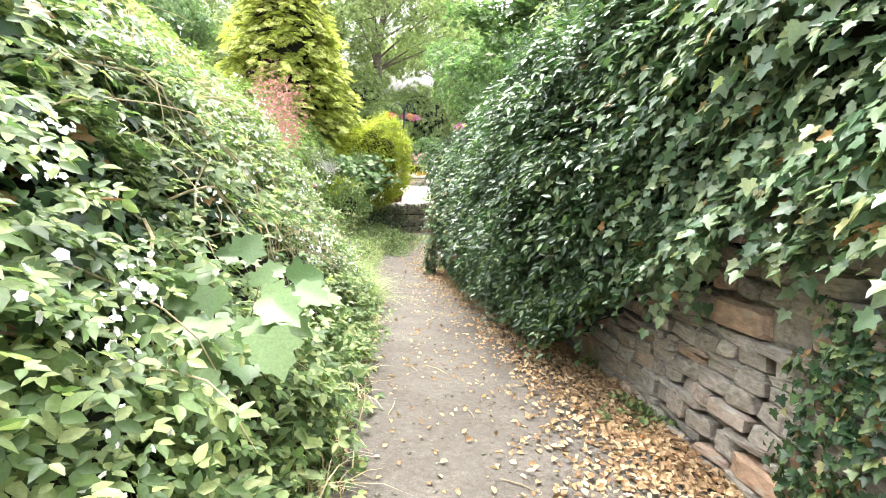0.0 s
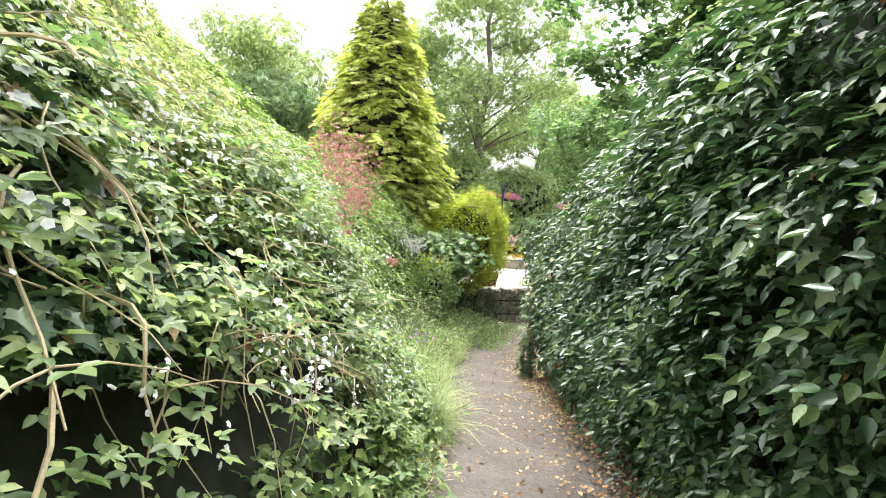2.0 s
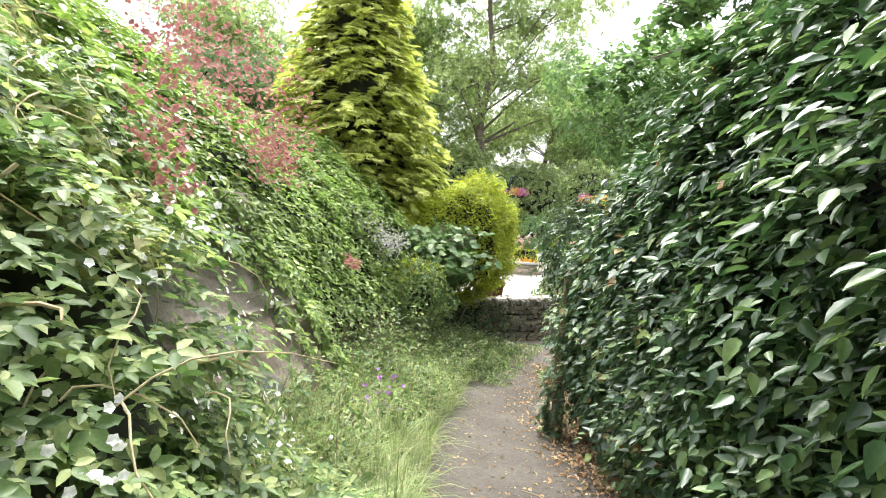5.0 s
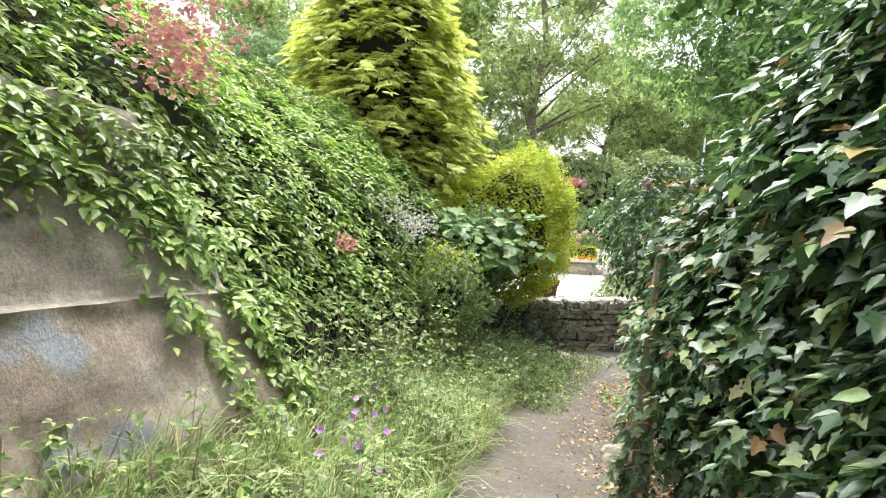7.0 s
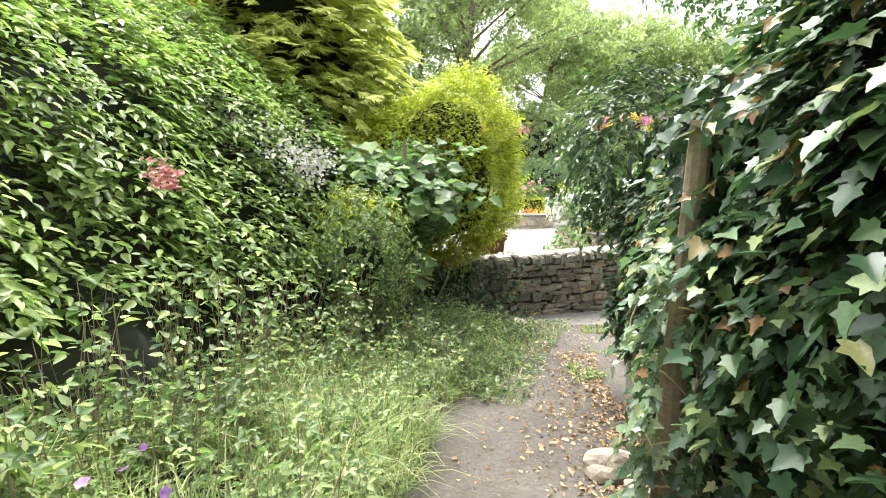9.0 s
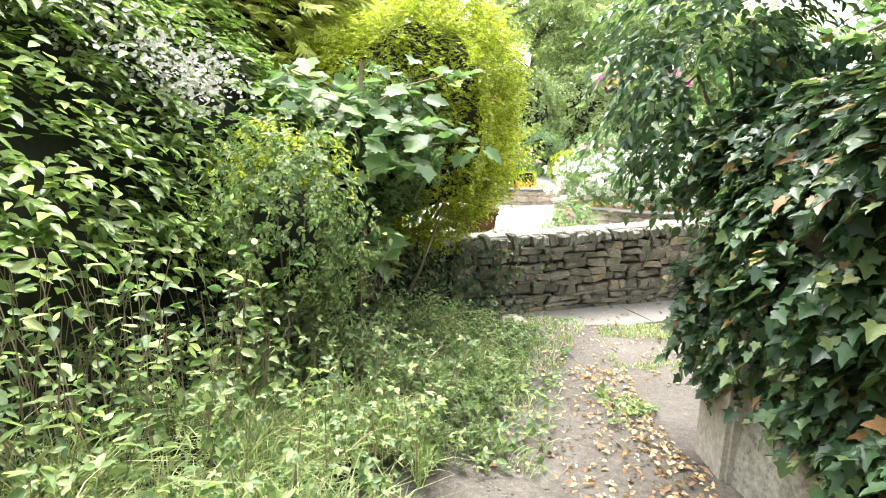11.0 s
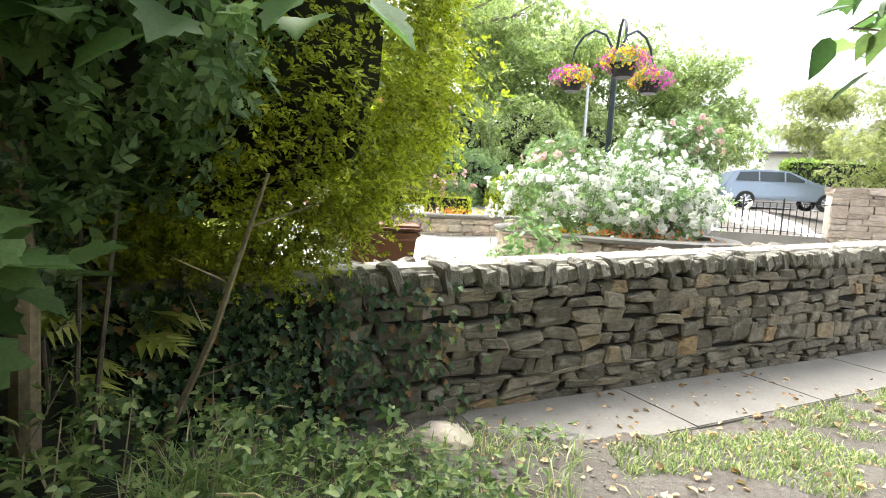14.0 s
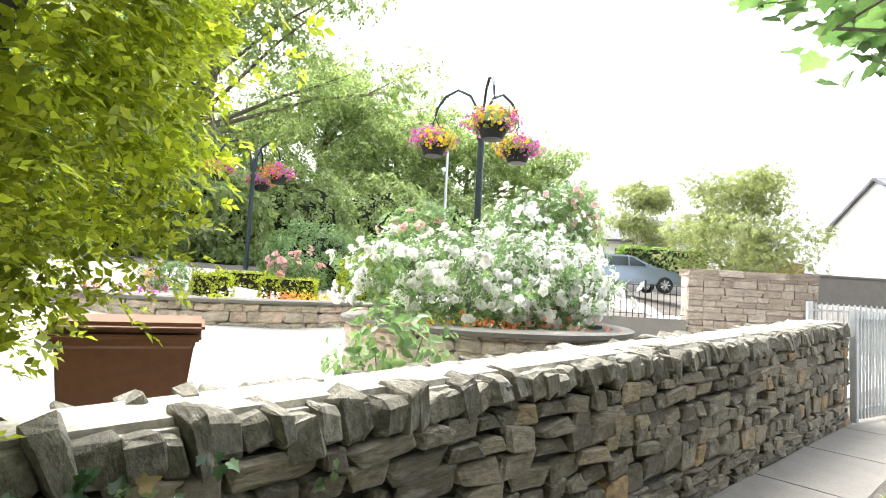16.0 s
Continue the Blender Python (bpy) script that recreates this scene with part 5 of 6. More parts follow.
def rose_bush(label, c, r, n_leaf, n_rose, mat, seed, size=0.11, base=-2.0):
    e = thing("rose_bush", label, "rose bush", (c[0], c[1], base))
    off = np.array([c[0], c[1], base])
    p, d = blob_points(np.array(c) - off, r, n_leaf, seed, 0.3)
    put("foliage", foliage_mesh("foliage", p, d, 0.11, TWIG, M_PALE, 0.3, 0.6), e)
    bm = bmesh.new()
    rs = random.Random(seed)
    for i in range(22):
        a = rs.uniform(0, math.tau)
        q = Vector((math.cos(a) * r[0] * rs.uniform(0.3, 0.85), math.sin(a) * r[1] * rs.uniform(0.3, 0.85), c[2] - base + r[2] * rs.uniform(-0.3, 0.6)))
        s = Vector((q.x * 0.35, q.y * 0.35, 0))
        tube_bm([s, s.lerp(q, 0.5) + Vector((0, 0, 0.08)), q], [0.014, 0.01, 0.005], 5, bm)
    tagged(part("canes", bm, M_BARK, e), kind="stuff")
    me = foliage_mesh("blossom", np.zeros((3, 3)) + rng.normal(0, 0.045, (3, 3)), np.tile([[0, 0, 1.0]], (3, 1)), size, ROSE, mat, 0, 0.4)
    q, d = blob_points(np.array(c) - off, np.array(r) * 1.03, n_rose * 4, seed, 0.3)
    sel = (d[:, 1] < 0.4) & (d[:, 2] > -0.6)
    for a, b in list(zip(q[sel], d[sel]))[:n_rose]:
        ob = put("blossom", me, e)
        ob.matrix_basis = Matrix.Translation(a) @ Vector(b).to_track_quat('Z', 'Y').to_matrix().to_4x4() @ Matrix.Rotation(rs.uniform(0, 6), 4, 'Z') @ Matrix.Scale(rs.uniform(0.7, 1.25), 4)
    return e


rose_bush("rose bush covered in large white roses", (0.95, 22.35, -1.5), (1.2, 1.0, 0.58), 2300, 290, M_WHITE, 1, 0.105)
rose_bush("rose bush covered in white roses", (1.95, 22.45, -1.5), (0.9, 0.95, 0.6), 2100, 280, M_WHITE, 2, 0.105)
rose_bush("tall rose bush with white roses", (2.3, 23.3, -0.85), (0.75, 0.6, 0.62), 1300, 70, M_WHITE, 3, 0.1)
rose_bush("rose bush with soft pink roses", (0.75, 23.2, -1.0), (0.5, 0.5, 0.5), 900, 14, M_PINK, 4)
rose_bush("rose bush with soft pink roses", (2.85, 23.3, -0.45), (0.42, 0.4, 0.42), 700, 20, M_PINK, 5)
flower_patch("orange and red bedding flowers at the rose bed edge", (1.4, 21.45, -1.93), (0.6, 0.06, 0.05), 120, 0.05, M_ORANGE)
flower_patch("yellow bedding flowers at the rose bed edge", (0.5, 21.6, -1.92), (0.25, 0.06, 0.05), 50, 0.05, M_YELLOW)
shrub("hollyhock_plant", "pale green leafy plant growing behind the wall", (-0.05, 20.4, -2.2), (0.5, 0.3, 0.5), 420, 0.10, M_PALE, 17, OVATE, 0, -2.95)


def basket_post(label, at, top, seed, turn):
    """A pole with three swan-neck arms."""
    e = thing("basket_post", label, "post", at)
    part("pole", tube_bm([(0, 0, 0), (0, 0, 0.5), (0, 0, 0.52), (0, 0, top - 0.35)], [0.075, 0.07, 0.05, 0.045], 12), M_POST, e)
    part("base_collar", lathe_bm([(0.0, 0), (0.13, 0), (0.13, 0.05), (0.09, 0.1), (0.075, 0.14), (0, 0.14)], 16), M_POST, e)
    part("upper_collar", lathe_bm([(0.0, 0), (0.065, 0), (0.065, 0.06), (0.05, 0.09), (0, 0.09)], 14, (0, 0, top - 0.75)), M_POST, e)
    for i in range(3):
        a = turn + i * math.tau / 3
        pts = [(0.05, top - 0.62), (0.08, top - 0.3), (0.19, top - 0.1), (0.38, top), (0.57, top - 0.08), (0.69, top - 0.24), (0.72, top - 0.36)]
        part("arm", tube_bm([(math.cos(a) * r, math.sin(a) * r, z) for r, z in pts], [0.022] * 6 + [0.016], 8), M_POST, e)
    return e


def basket(label, at, mats, seed, group):
    e = thing("hanging_basket", label, "hanging basket", at, group)
    part("bowl", lathe_bm([(0, -0.16), (0.13, -0.155), (0.19, -0.02), (0.21, 0.0), (0.21, 0.03), (0.19, 0.03), (0.18, 0), (0, 0)], 20), M_IRON, e, "dark plastic bowl")
    for i in range(3):
        a = i * math.tau / 3
        part("chain", tube_bm([(0.2 * math.cos(a), 0.2 * math.sin(a), 0.02), (0, 0, 0.42)], [0.006, 0.006], 4), M_IRON, e)
    p, d = blob_points((0, 0, 0.08), (0.29, 0.29, 0.15), 260, seed, 0.3)
    tagged(put("greenery", foliage_mesh("greenery", p, d, 0.07, OVATE, M_PALE, 0.4, 0.5), e), kind="stuff")
    for k, m in enumerate(mats):
        q, d = blob_points((0, 0, 0.09), (0.33, 0.33, 0.17), 420, seed + k, 0.3)
        a = np.arctan2(q[:, 1], q[:, 0]) + seed
        sel = np.cos(a - k * math.tau / len(mats)) > 0.1
        tagged(put("bloom", foliage_mesh("bloom", q[sel], d[sel], 0.05, FLORET, m, 0.2, 0.4), e), kind="stuff")
    return e


basket_post("dark green iron post with three arms for hanging baskets", (1.53, 23.4, -2.25), 3.5, 1, 2.5)
for k in range(3):
    a = 2.5 + k * math.tau / 3
    basket("hanging basket of magenta and yellow flowers", (1.53 + 0.72 * math.cos(a), 23.4 + 0.72 * math.sin(a), 0.46), (M_MAGENTA, M_YELLOW, M_MAGENTA), 3 + k, "hanging baskets")
basket_post("dark green iron post with three arms for hanging baskets", (-2.0, 28.6, -1.95), 3.3, 1, 3.5)
for k in range(3):
    a = 3.5 + k * math.tau / 3
    basket("hanging basket of orange and pink flowers", (-2.0 + 0.72 * math.cos(a), 28.6 + 0.72 * math.sin(a), 0.58), (M_ORANGE, M_MAGENTA, M_YELLOW), 8 + k, "hanging baskets")


def clipped_hedge(label, at, sx, sy, sz, n, turn=0.0, mat=None, leaf=0.07):
    e = thing("clipped_hedge", label, "hedge", at)
    # plain box, coloured near-black as shade behind the hedge leaves
    part("shade_core", box_bm(sx * 0.93, sy * 0.93, sz * 0.96, (0, 0, sz * 0.48), 0.03), M_CORE, e)
    f = rng.integers(0, 3, n)
    p = rng.uniform(-0.5, 0.5, (n, 3))
    p[np.arange(n), f] = np.where(rng.uniform(0, 1, n) < 0.5, -0.5, 0.5)
    d = np.zeros((n, 3))
    d[np.arange(n), f] = np.sign(p[np.arange(n), f])
    p = p * np.array([[sx, sy, sz]]) + np.array([[0, 0, sz / 2]]) + rng.normal(0, 0.012, (n, 3))
    put("foliage", foliage_mesh("foliage", p, d, leaf, TWIG, mat or M_GOLD, 0, 0.6), e)
    e.rotation_euler = (0, 0, turn)
    return e


clipped_hedge("clipped golden box hedge in the raised bed", (-2.25, 26.3, -2.0), 0.6, 0.5, 0.42, 900)
clipped_hedge("clipped golden box hedge in the raised bed", (-1.0, 26.4, -2.0), 0.95, 0.5, 0.42, 1200)
clipped_hedge("clipped golden box hedge in the raised bed", (-1.9, 27.3, -2.0), 0.9, 0.5, 0.5, 1000)
shrub("garden_shrub", "bright green rounded garden shrub", (-0.6, 28.5, -1.2), (1.1, 0.8, 0.9), 2200, 0.16, M_PALE, 21, TWIG, 0.7, -2.2)
shrub("garden_shrub", "yellow-green rounded garden shrub", (0.6, 27.6, -1.5), (0.7, 0.6, 0.6), 1300, 0.14, M_GOLD, 22, TWIG, 0.7, -2.3)
rose_bush("pale pink rose bush in the far bed", (-0.9, 26.9, -1.5), (0.5, 0.4, 0.4), 500, 16, M_PINK, 23, 0.12, -2.0)
rose_bush("pale pink rose bush in the far bed", (-3.0, 26.3, -1.7), (0.4, 0.4, 0.35), 400, 12, M_PINK, 24, 0.12, -2.0)
for c, m in (((-3.2, 25.3, -1.86), M_MAGENTA), ((-1.6, 25.2, -1.88), M_WHITE), ((-1.0, 25.3, -1.88), M_ORANGE), ((-0.6, 25.4, -1.88), M_YELLOW), ((-4.0, 25.6, -1.86), M_ORANGE)):
    flower_patch("bedding flowers along the far bed coping", c, (0.22, 0.08, 0.05), 90, 0.05, m)


def wheeled_bin(at, turn):
    e = thing("wheeled_bin", "brown plastic wheeled bin with a closed lid", "bin", at)
    bm = bmesh.new()
    rings = []
    for z, w, d in ((0.0, 0.40, 0.44), (0.10, 0.44, 0.50), (0.95, 0.56, 0.66), (1.0, 0.60, 0.70)):
        rings.append([bm.verts.new((sx * w / 2, sy * d / 2, z)) for sx, sy in ((-1, -1), (1, -1), (1, 1), (-1, 1))])
    for a, b in zip(rings, rings[1:]):
        for k in range(4):
            bm.faces.new((a[k], a[(k + 1) % 4], b[(k + 1) % 4], b[k]))
    bm.faces.new(rings[0][::-1])
    bm.faces.new(rings[-1])
    bmesh.ops.bevel(bm, geom=bm.edges[:], offset=0.018, segments=2, affect='EDGES')
    part("body", bm, M_BIN, e)
    part("rim", box_bm(0.63, 0.73, 0.04, (0, 0, 0.99), 0.012), M_BIN, e)
    bm = box_bm(0.62, 0.74, 0.05, (0, -0.01, 1.045), 0.02)
    for v in bm.verts:
        v.co.z += 0.05 * (1 - (v.co.x / 0.31) ** 2) * (v.co.z > 1.045)
    part("lid", bm, M_BIN, e)
    part("handle", tube_bm([(-0.22, 0.40, 1.0), (0.22, 0.40, 1.0)], [0.016, 0.016], 8), M_BIN, e)
    for s in (-1, 1):
        w = part("wheel", lathe_bm([(0, -0.02), (0.09, -0.025), (0.1, 0), (0.09, 0.025), (0, 0.02)], 18), M_TYRE, e)
        w.matrix_basis = Matrix.Translation((s * 0.24, 0.26, 0.10)) @ Matrix.Rotation(math.pi / 2, 4, 'Y')
    e.rotation_euler = (0, 0, turn)
    return e


wheeled_bin((-1.64, 20.0, -2.93), 1.75)

# railings, gate pier and steel fence
rail = thing("railing", "black iron railing on a low kerb wall", "railing", (3.2, 27.0, -1.98))
dv = Vector((7.0, 26.0, 0)) - Vector((3.2, 27.0, 0))
L = dv.length
rail.rotation_euler = (0, 0, math.atan2(dv.y, dv.x))
for z in (0.08, 0.68):
    part("rail_bar", box_bm(L, 0.03, 0.012, (L / 2, 0, z)), M_IRON, rail)
for k in range(int(L / 0.13)):
    thick = 0.02 if k % 6 else 0.035
    part("baluster", tube_bm([(k * 0.13, 0, 0), (k * 0.13, 0, 0.68 if k % 6 else 0.78)], [thick / 2, thick / 2], 6), M_IRON, rail)
kerb = thing("kerb_wall", "low grey kerb wall carrying the railing", "wall", (3.2, 27.0, -2.6), kind="structure")
kerb.rotation_euler = rail.rotation_euler
part("kerb_stone", box_bm(L, 0.3, 0.62, (L / 2, 0, 0.31), 0.02), M_CONC, kerb)

pier = thing("gate_wall", "short wall of reddish sandstone blocks with a flat cope", "wall", (7.05, 25.95, -2.6))
dv = Vector((9.65, 25.25, 0)) - Vector((7.05, 25.95, 0))
L = dv.length
pier.rotation_euler = (0, 0, math.atan2(dv.y, dv.x))
part("core", box_bm(L - 0.04, 0.34, 1.55, (L / 2, 0.2, 0.775)), M_MORTAR, pier)
meshes = template_meshes("block", stone_templates(6, 70, 0.03, 0.05), M_SANDWALL)
rs = random.Random(3)
z = 0.0
while z < 1.5:
    h = rs.choice((0.12, 0.16, 0.24))
    h = min(h, 1.55 - z) if 1.55 - z > 0.05 else 0.06
    x = 0.0
    first = True
    while x < L - 0.05:
        w = 0.3 if first or L - x < 0.42 else rs.uniform(0.18, 0.5)
        w = min(w, L - x)
        ob = put("block", rs.choice(meshes), pier)
        ob.matrix_basis = Matrix.Translation((x + w / 2, 0.02 - 0.012 * first, z + h / 2)) @ Matrix.Diagonal((w * 0.98, 0.12, h * 0.96, 1))
        x += w
        first = False
    z += h
x = 0.0
while x < L:
    w = min(rs.uniform(0.5, 0.9), L - x + 0.03)
    ob = put("cope", rs.choice(meshes), pier)
    ob.matrix_basis = Matrix.Translation((x + w / 2, 0.2, 1.62)) @ Matrix.Diagonal((w, 0.52, 0.15, 1))
    x += w


def steel_fence(label, a, b, z, h, gap=0.1):
    e = thing("steel_fence", label, "fence", (a[0], a[1], z))
    dv = Vector((b[0] - a[0], b[1] - a[1], 0))
    e.rotation_euler = (0, 0, math.atan2(dv.y, dv.x))
    n = int(dv.length / gap)
    part("post", box_bm(0.08, 0.08, h + 0.03, (0, 0, (h + 0.03) / 2), 0.008), M_GALV, e)
    for zz in (0.18, h - 0.12):
        part("rail", box_bm(dv.length, 0.045, 0.04, (dv.length / 2, 0, zz)), M_GALV, e)
    for k in range(1, n + 1):
        part("pale", box_bm(0.028, 0.028, h - 0.05, (k * gap, -0.03, h / 2 + 0.03), 0.008), M_GALV, e)
    return e


steel_fence("galvanised steel railing at the wall end", (6.55, 22.1), (9.3, 22.9), -3.1, 1.5)
steel_fence("galvanised steel gate behind the wall end", (7.7, 23.75), (10.6, 23.2), -2.75, 1.25)


def car(at, turn):
    e = thing("estate_car", "dark grey estate car parked on the road", "car", at)
    prof = [(-2.2, 0.35), (-2.25, 0.75), (-2.1, 1.0), (-1.85, 1.42), (-1.2, 1.5), (0.1, 1.48), (0.95, 1.02), (1.9, 0.88), (2.2, 0.66), (2.25, 0.35)]
    bm = bmesh.new()
    w = 0.88
    sides = []
    for s in (-1, 1):
        sides.append([bm.verts.new((x, s * (w - 0.16 * max(0, (z - 0.95) / 0.55)), z)) for x, z in prof])
    n = len(prof)
    for k in range(n):
        bm.faces.new((sides[0][k], sides[0][(k + 1) % n], sides[1][(k + 1) % n], sides[1][k]))
    bm.faces.new(sides[0][::-1])
    bm.faces.new(sides[1])
    bmesh.ops.bevel(bm, geom=bm.edges[:], offset=0.05, segments=2, affect='EDGES')
    part("body", bm, M_PAINT, e)
    for name, pts in (("side_window", [(-1.8, 1.05), (-1.65, 1.38), (-1.0, 1.42), (-1.0, 1.05)]), ("side_window", [(-0.94, 1.05), (-0.94, 1.42), (-0.1, 1.42), (-0.1, 1.05)]), ("side_window", [(-0.04, 1.05), (-0.04, 1.41), (0.1, 1.4), (0.75, 1.05)])):
        for s in (-1, 1):
            bm = bmesh.new()
            f = bm.faces.new([bm.verts.new((x, s * (w + 0.006 - 0.16 * max(0, (z - 0.95) / 0.55)), z)) for x, z in pts])
            ext = bmesh.ops.extrude_face_region(bm, geom=[f])
            bmesh.ops.translate(bm, vec=(0, s * 0.006, 0), verts=[v for v in ext["geom"] if isinstance(v, bmesh.types.BMVert)])
            part(name, bm, M_GLASS, e)
    part("windscreen", tube_bm([(0.2, 0, 1.40), (0.88, 0, 1.05)], [0.02, 0.02], 4), M_GLASS, e)
    for x in (-1.4, 1.4):
        for s in (-1, 1):
            wheel = part("wheel", lathe_bm([(0.2, -0.1), (0.31, -0.1), (0.33, -0.07), (0.33, 0.07), (0.31, 0.1), (0.2, 0.1)], 22), M_TYRE, e)
            wheel.matrix_basis = Matrix.Translation((x, s * 0.82, 0.33)) @ Matrix.Rotation(math.pi / 2, 4, 'X')
            bm = lathe_bm([(0, 0.02), (0.06, 0.02), (0.06, -0.02), (0, -0.02)], 12)
            for k in range(7):
                tube_bm([(0.04 * math.cos(k * 0.898), 0.04 * math.sin(k * 0.898), 0), (0.21 * math.cos(k * 0.898), 0.21 * math.sin(k * 0.898), 0)], [0.022, 0.03], 4, bm)
            part("rim", bm, M_ALLOY, wheel).matrix_basis = Matrix.Translation((0, 0, s * -0.09))
    for s in (-1, 1):
        part("headlight", box_bm(0.25, 0.3, 0.12, (2.1, s * 0.65, 0.72), 0.03), M_ALLOY, e)
        part("mirror", box_bm(0.12, 0.16, 0.11, (0.62, s * 0.98, 1.08), 0.03), M_PAINT, e)
    e.rotation_euler = (0, 0, turn)
    return e


car((12.0, 35.9, float(ground_z(12.0, 35.9)) + 0.03), -0.2)


def house(label, at, sx, sy, h, roof, turn, seed):
    e = thing("house", label, "house", at)
    part("wall", box_bm(sx, sy, h, (0, 0, h / 2)), M_RENDERED, e)
    bm = bmesh.new()
    ov = 0.35
    pts = [(-sy / 2 - ov, h - 0.15), (0, h + roof), (sy / 2 + ov, h - 0.15), (sy / 2 + ov, h - 0.35), (0, h + roof - 0.22), (-sy / 2 - ov, h - 0.35)]
    ends = [[bm.verts.new((s * (sx / 2 + 0.25), y, z)) for y, z in pts] for s in (-1, 1)]
    for k in range(6):
        bm.faces.new((ends[0][k], ends[0][(k + 1) % 6], ends[1][(k + 1) % 6], ends[1][k]))
    bm.faces.new((ends[0][0], ends[0][1], ends[0][4], ends[0][5]))
    bm.faces.new((ends[0][1], ends[0][2], ends[0][3], ends[0][4]))
    bm.faces.new((ends[1][0], ends[1][5], ends[1][4], ends[1][1]))
    bm.faces.new((ends[1][1], ends[1][4], ends[1][3], ends[1][2]))
    part("roof", bm, M_ROOF, e)
    for s in (-1, 1):
        bm = bmesh.new()
        f = [bm.verts.new((s * sx / 2, y, z)) for y, z in ((-sy / 2, h - 0.01), (sy / 2, h - 0.01), (0, h + roof - 0.2))]
        bm.faces.new(f)
        part("gable", bm, M_RENDERED, e)
    for k in range(3):
        x = -sx / 2 + sx * (k + 0.5) / 3
        win = part("window", box_bm(1.1, 0.08, 1.1, (x, -sy / 2, h * 0.55), 0.01), M_RENDERED, e)
        part("pane", box_bm(0.96, 0.05, 0.96, (x, -sy / 2 - 0.03, h * 0.55)), M_GLASS, win)
    part("chimney", box_bm(0.6, 0.5, 1.0, (sx * 0.3, 0, h + roof + 0.1)), M_SANDWALL, e)
    e.rotation_euler = (0, 0, turn)
    return e


house("pale rendered bungalow with a slate roof", (28.5, 56.5, 0.3), 9, 7, 3.0, 2.0, -0.5, 1)
house("white rendered house with a dark eaves line", (37.0, 39.5, -0.6), 9, 8, 4.6, 2.6, -0.3, 2)
clipped_hedge("long clipped green hedge in front of the bungalow", (22.0, 46.8, -0.2), 5.5, 1.2, 1.9, 1600, -0.2, M_VINE, 0.3)
lw = thing("roadside_wall", "low grey roadside wall in front of the white house", "wall", (23.4, 35.9, -1.4))
part("wall_body", box_bm(16, 0.35, 1.25, (6, 0, 0.62), 0.03), M_CONC, lw)
part("wall_cope", box_bm(16, 0.45, 0.12, (6, 0, 1.3), 0.03), M_CONC, lw)
lw.rotation_euler = (0, 0, -0.12)
wf = thing("wooden_fence", "brown wooden fence panel beyond the road", "fence", (20.6, 36.9, -0.9))
for k in range(14):
    part("board", box_bm(0.14, 0.03, 1.4, (k * 0.15, 0, 0.7)), M_WOOD, wf)
lp = thing("lamp_column", "slim pale grey lamp column", "lamp post", (3.6, 33.5, -1.3))
part("column", tube_bm([(0, 0, 0), (0, 0, 1.2), (0, 0, 4.4)], [0.08, 0.06, 0.04], 10), M_GALV, lp)

# broken twigs lying on the path
rs = random.Random(31)
for k in range(46):
    yy = rs.uniform(0.8, 17.5)
    xx = float(foot_x(yy)) + (float(wall_x(yy)) - float(foot_x(yy))) * rs.uniform(0.05, 0.98)
    a = rs.uniform(0, 6.3)
    ln = rs.uniform(0.08, 0.3)
    zz = float(ground_z(xx, yy)) + 0.006
    x2, y2 = xx + ln * math.cos(a), yy + ln * math.sin(a)
    tw = part("fallen_twig", tube_bm([(xx, yy, zz), ((xx + x2) / 2 + 0.01, (yy + y2) / 2, (zz + float(ground_z(x2, y2))) / 2 + 0.012), (x2, y2, float(ground_z(x2, y2)) + 0.006)], [0.004, 0.004, 0.002], 5), M_STRAW if k % 2 else M_STEM)
    tagged(tw, "thin dry twig lying on the earth path", "twig", "twigs on the path")

# loose rocks on the lane
def rock(at, s, seed):
    bm = bmesh.new()
    bmesh.ops.create_icosphere(bm, subdivisions=3, radius=0.5)
    for v in bm.verts:
        v.co *= 1 + 0.28 * noise.noise(v.co * 2.2 + Vector((seed, 0, 0))) + 0.1 * noise.noise(v.co * 6 + Vector((0, seed, 0)))
        v.co.x *= s[0]
        v.co.y *= s[1]
        v.co.z *= s[2]
    ob = part("rock", bm, M_GARDENSTONE, None)
    ob.matrix_world = Matrix.Translation(at)
    return tagged(ob, "grey weathered boulder lying on the path edge", "rock")


rock((-0.03, 13.2, lane_z(13.2) + 0.07), (0.42, 0.3, 0.28), 1)
rock((-0.95, 17.95, -3.06), (0.42, 0.3, 0.16), 2)
rock((0.12, 13.0, lane_z(13.0) + 0.03), (0.18, 0.16, 0.12), 3)

# an ivy-strangled trunk standing in front of the wall
tk = thing("dead_trunk", "bare trunk bound with dry ivy stems", "trunk", (0.06, 12.05, float(lane_z(12.05))))
part("trunk", tube_bm([(0, 0, 0), (-0.02, -0.04, 0.5), (-0.05, -0.1, 1.0), (-0.04, -0.13, 1.5), (-0.05, -0.2, 2.2)], [0.085, 0.07, 0.06, 0.055, 0.045], 10), M_STEM, tk)
rs = random.Random(8)
for k in range(46):
    a, z, w = rs.uniform(0, 6.3), rs.uniform(0.05, 1.5), rs.uniform(-2.2, 2.2)
    c = Vector((-0.04 * z, -0.09 * z, z))
    rr, h = rs.uniform(0.07, 0.13), rs.uniform(-0.05, 0.3)
    pts = [c + Vector((math.cos(a + w * q) * rr * (1 + 0.5 * q * (k % 3)), math.sin(a + w * q) * rr, h * q - 0.12 * q * q * (k % 3))) for q in (0, 0.25, 0.5, 0.75, 1.0)]
    part("ivy_stem", tube_bm(pts, [0.006, 0.006, 0.005, 0.004, 0.003], 5), M_STRAW if k % 3 else M_STEM, tk)
n = 170
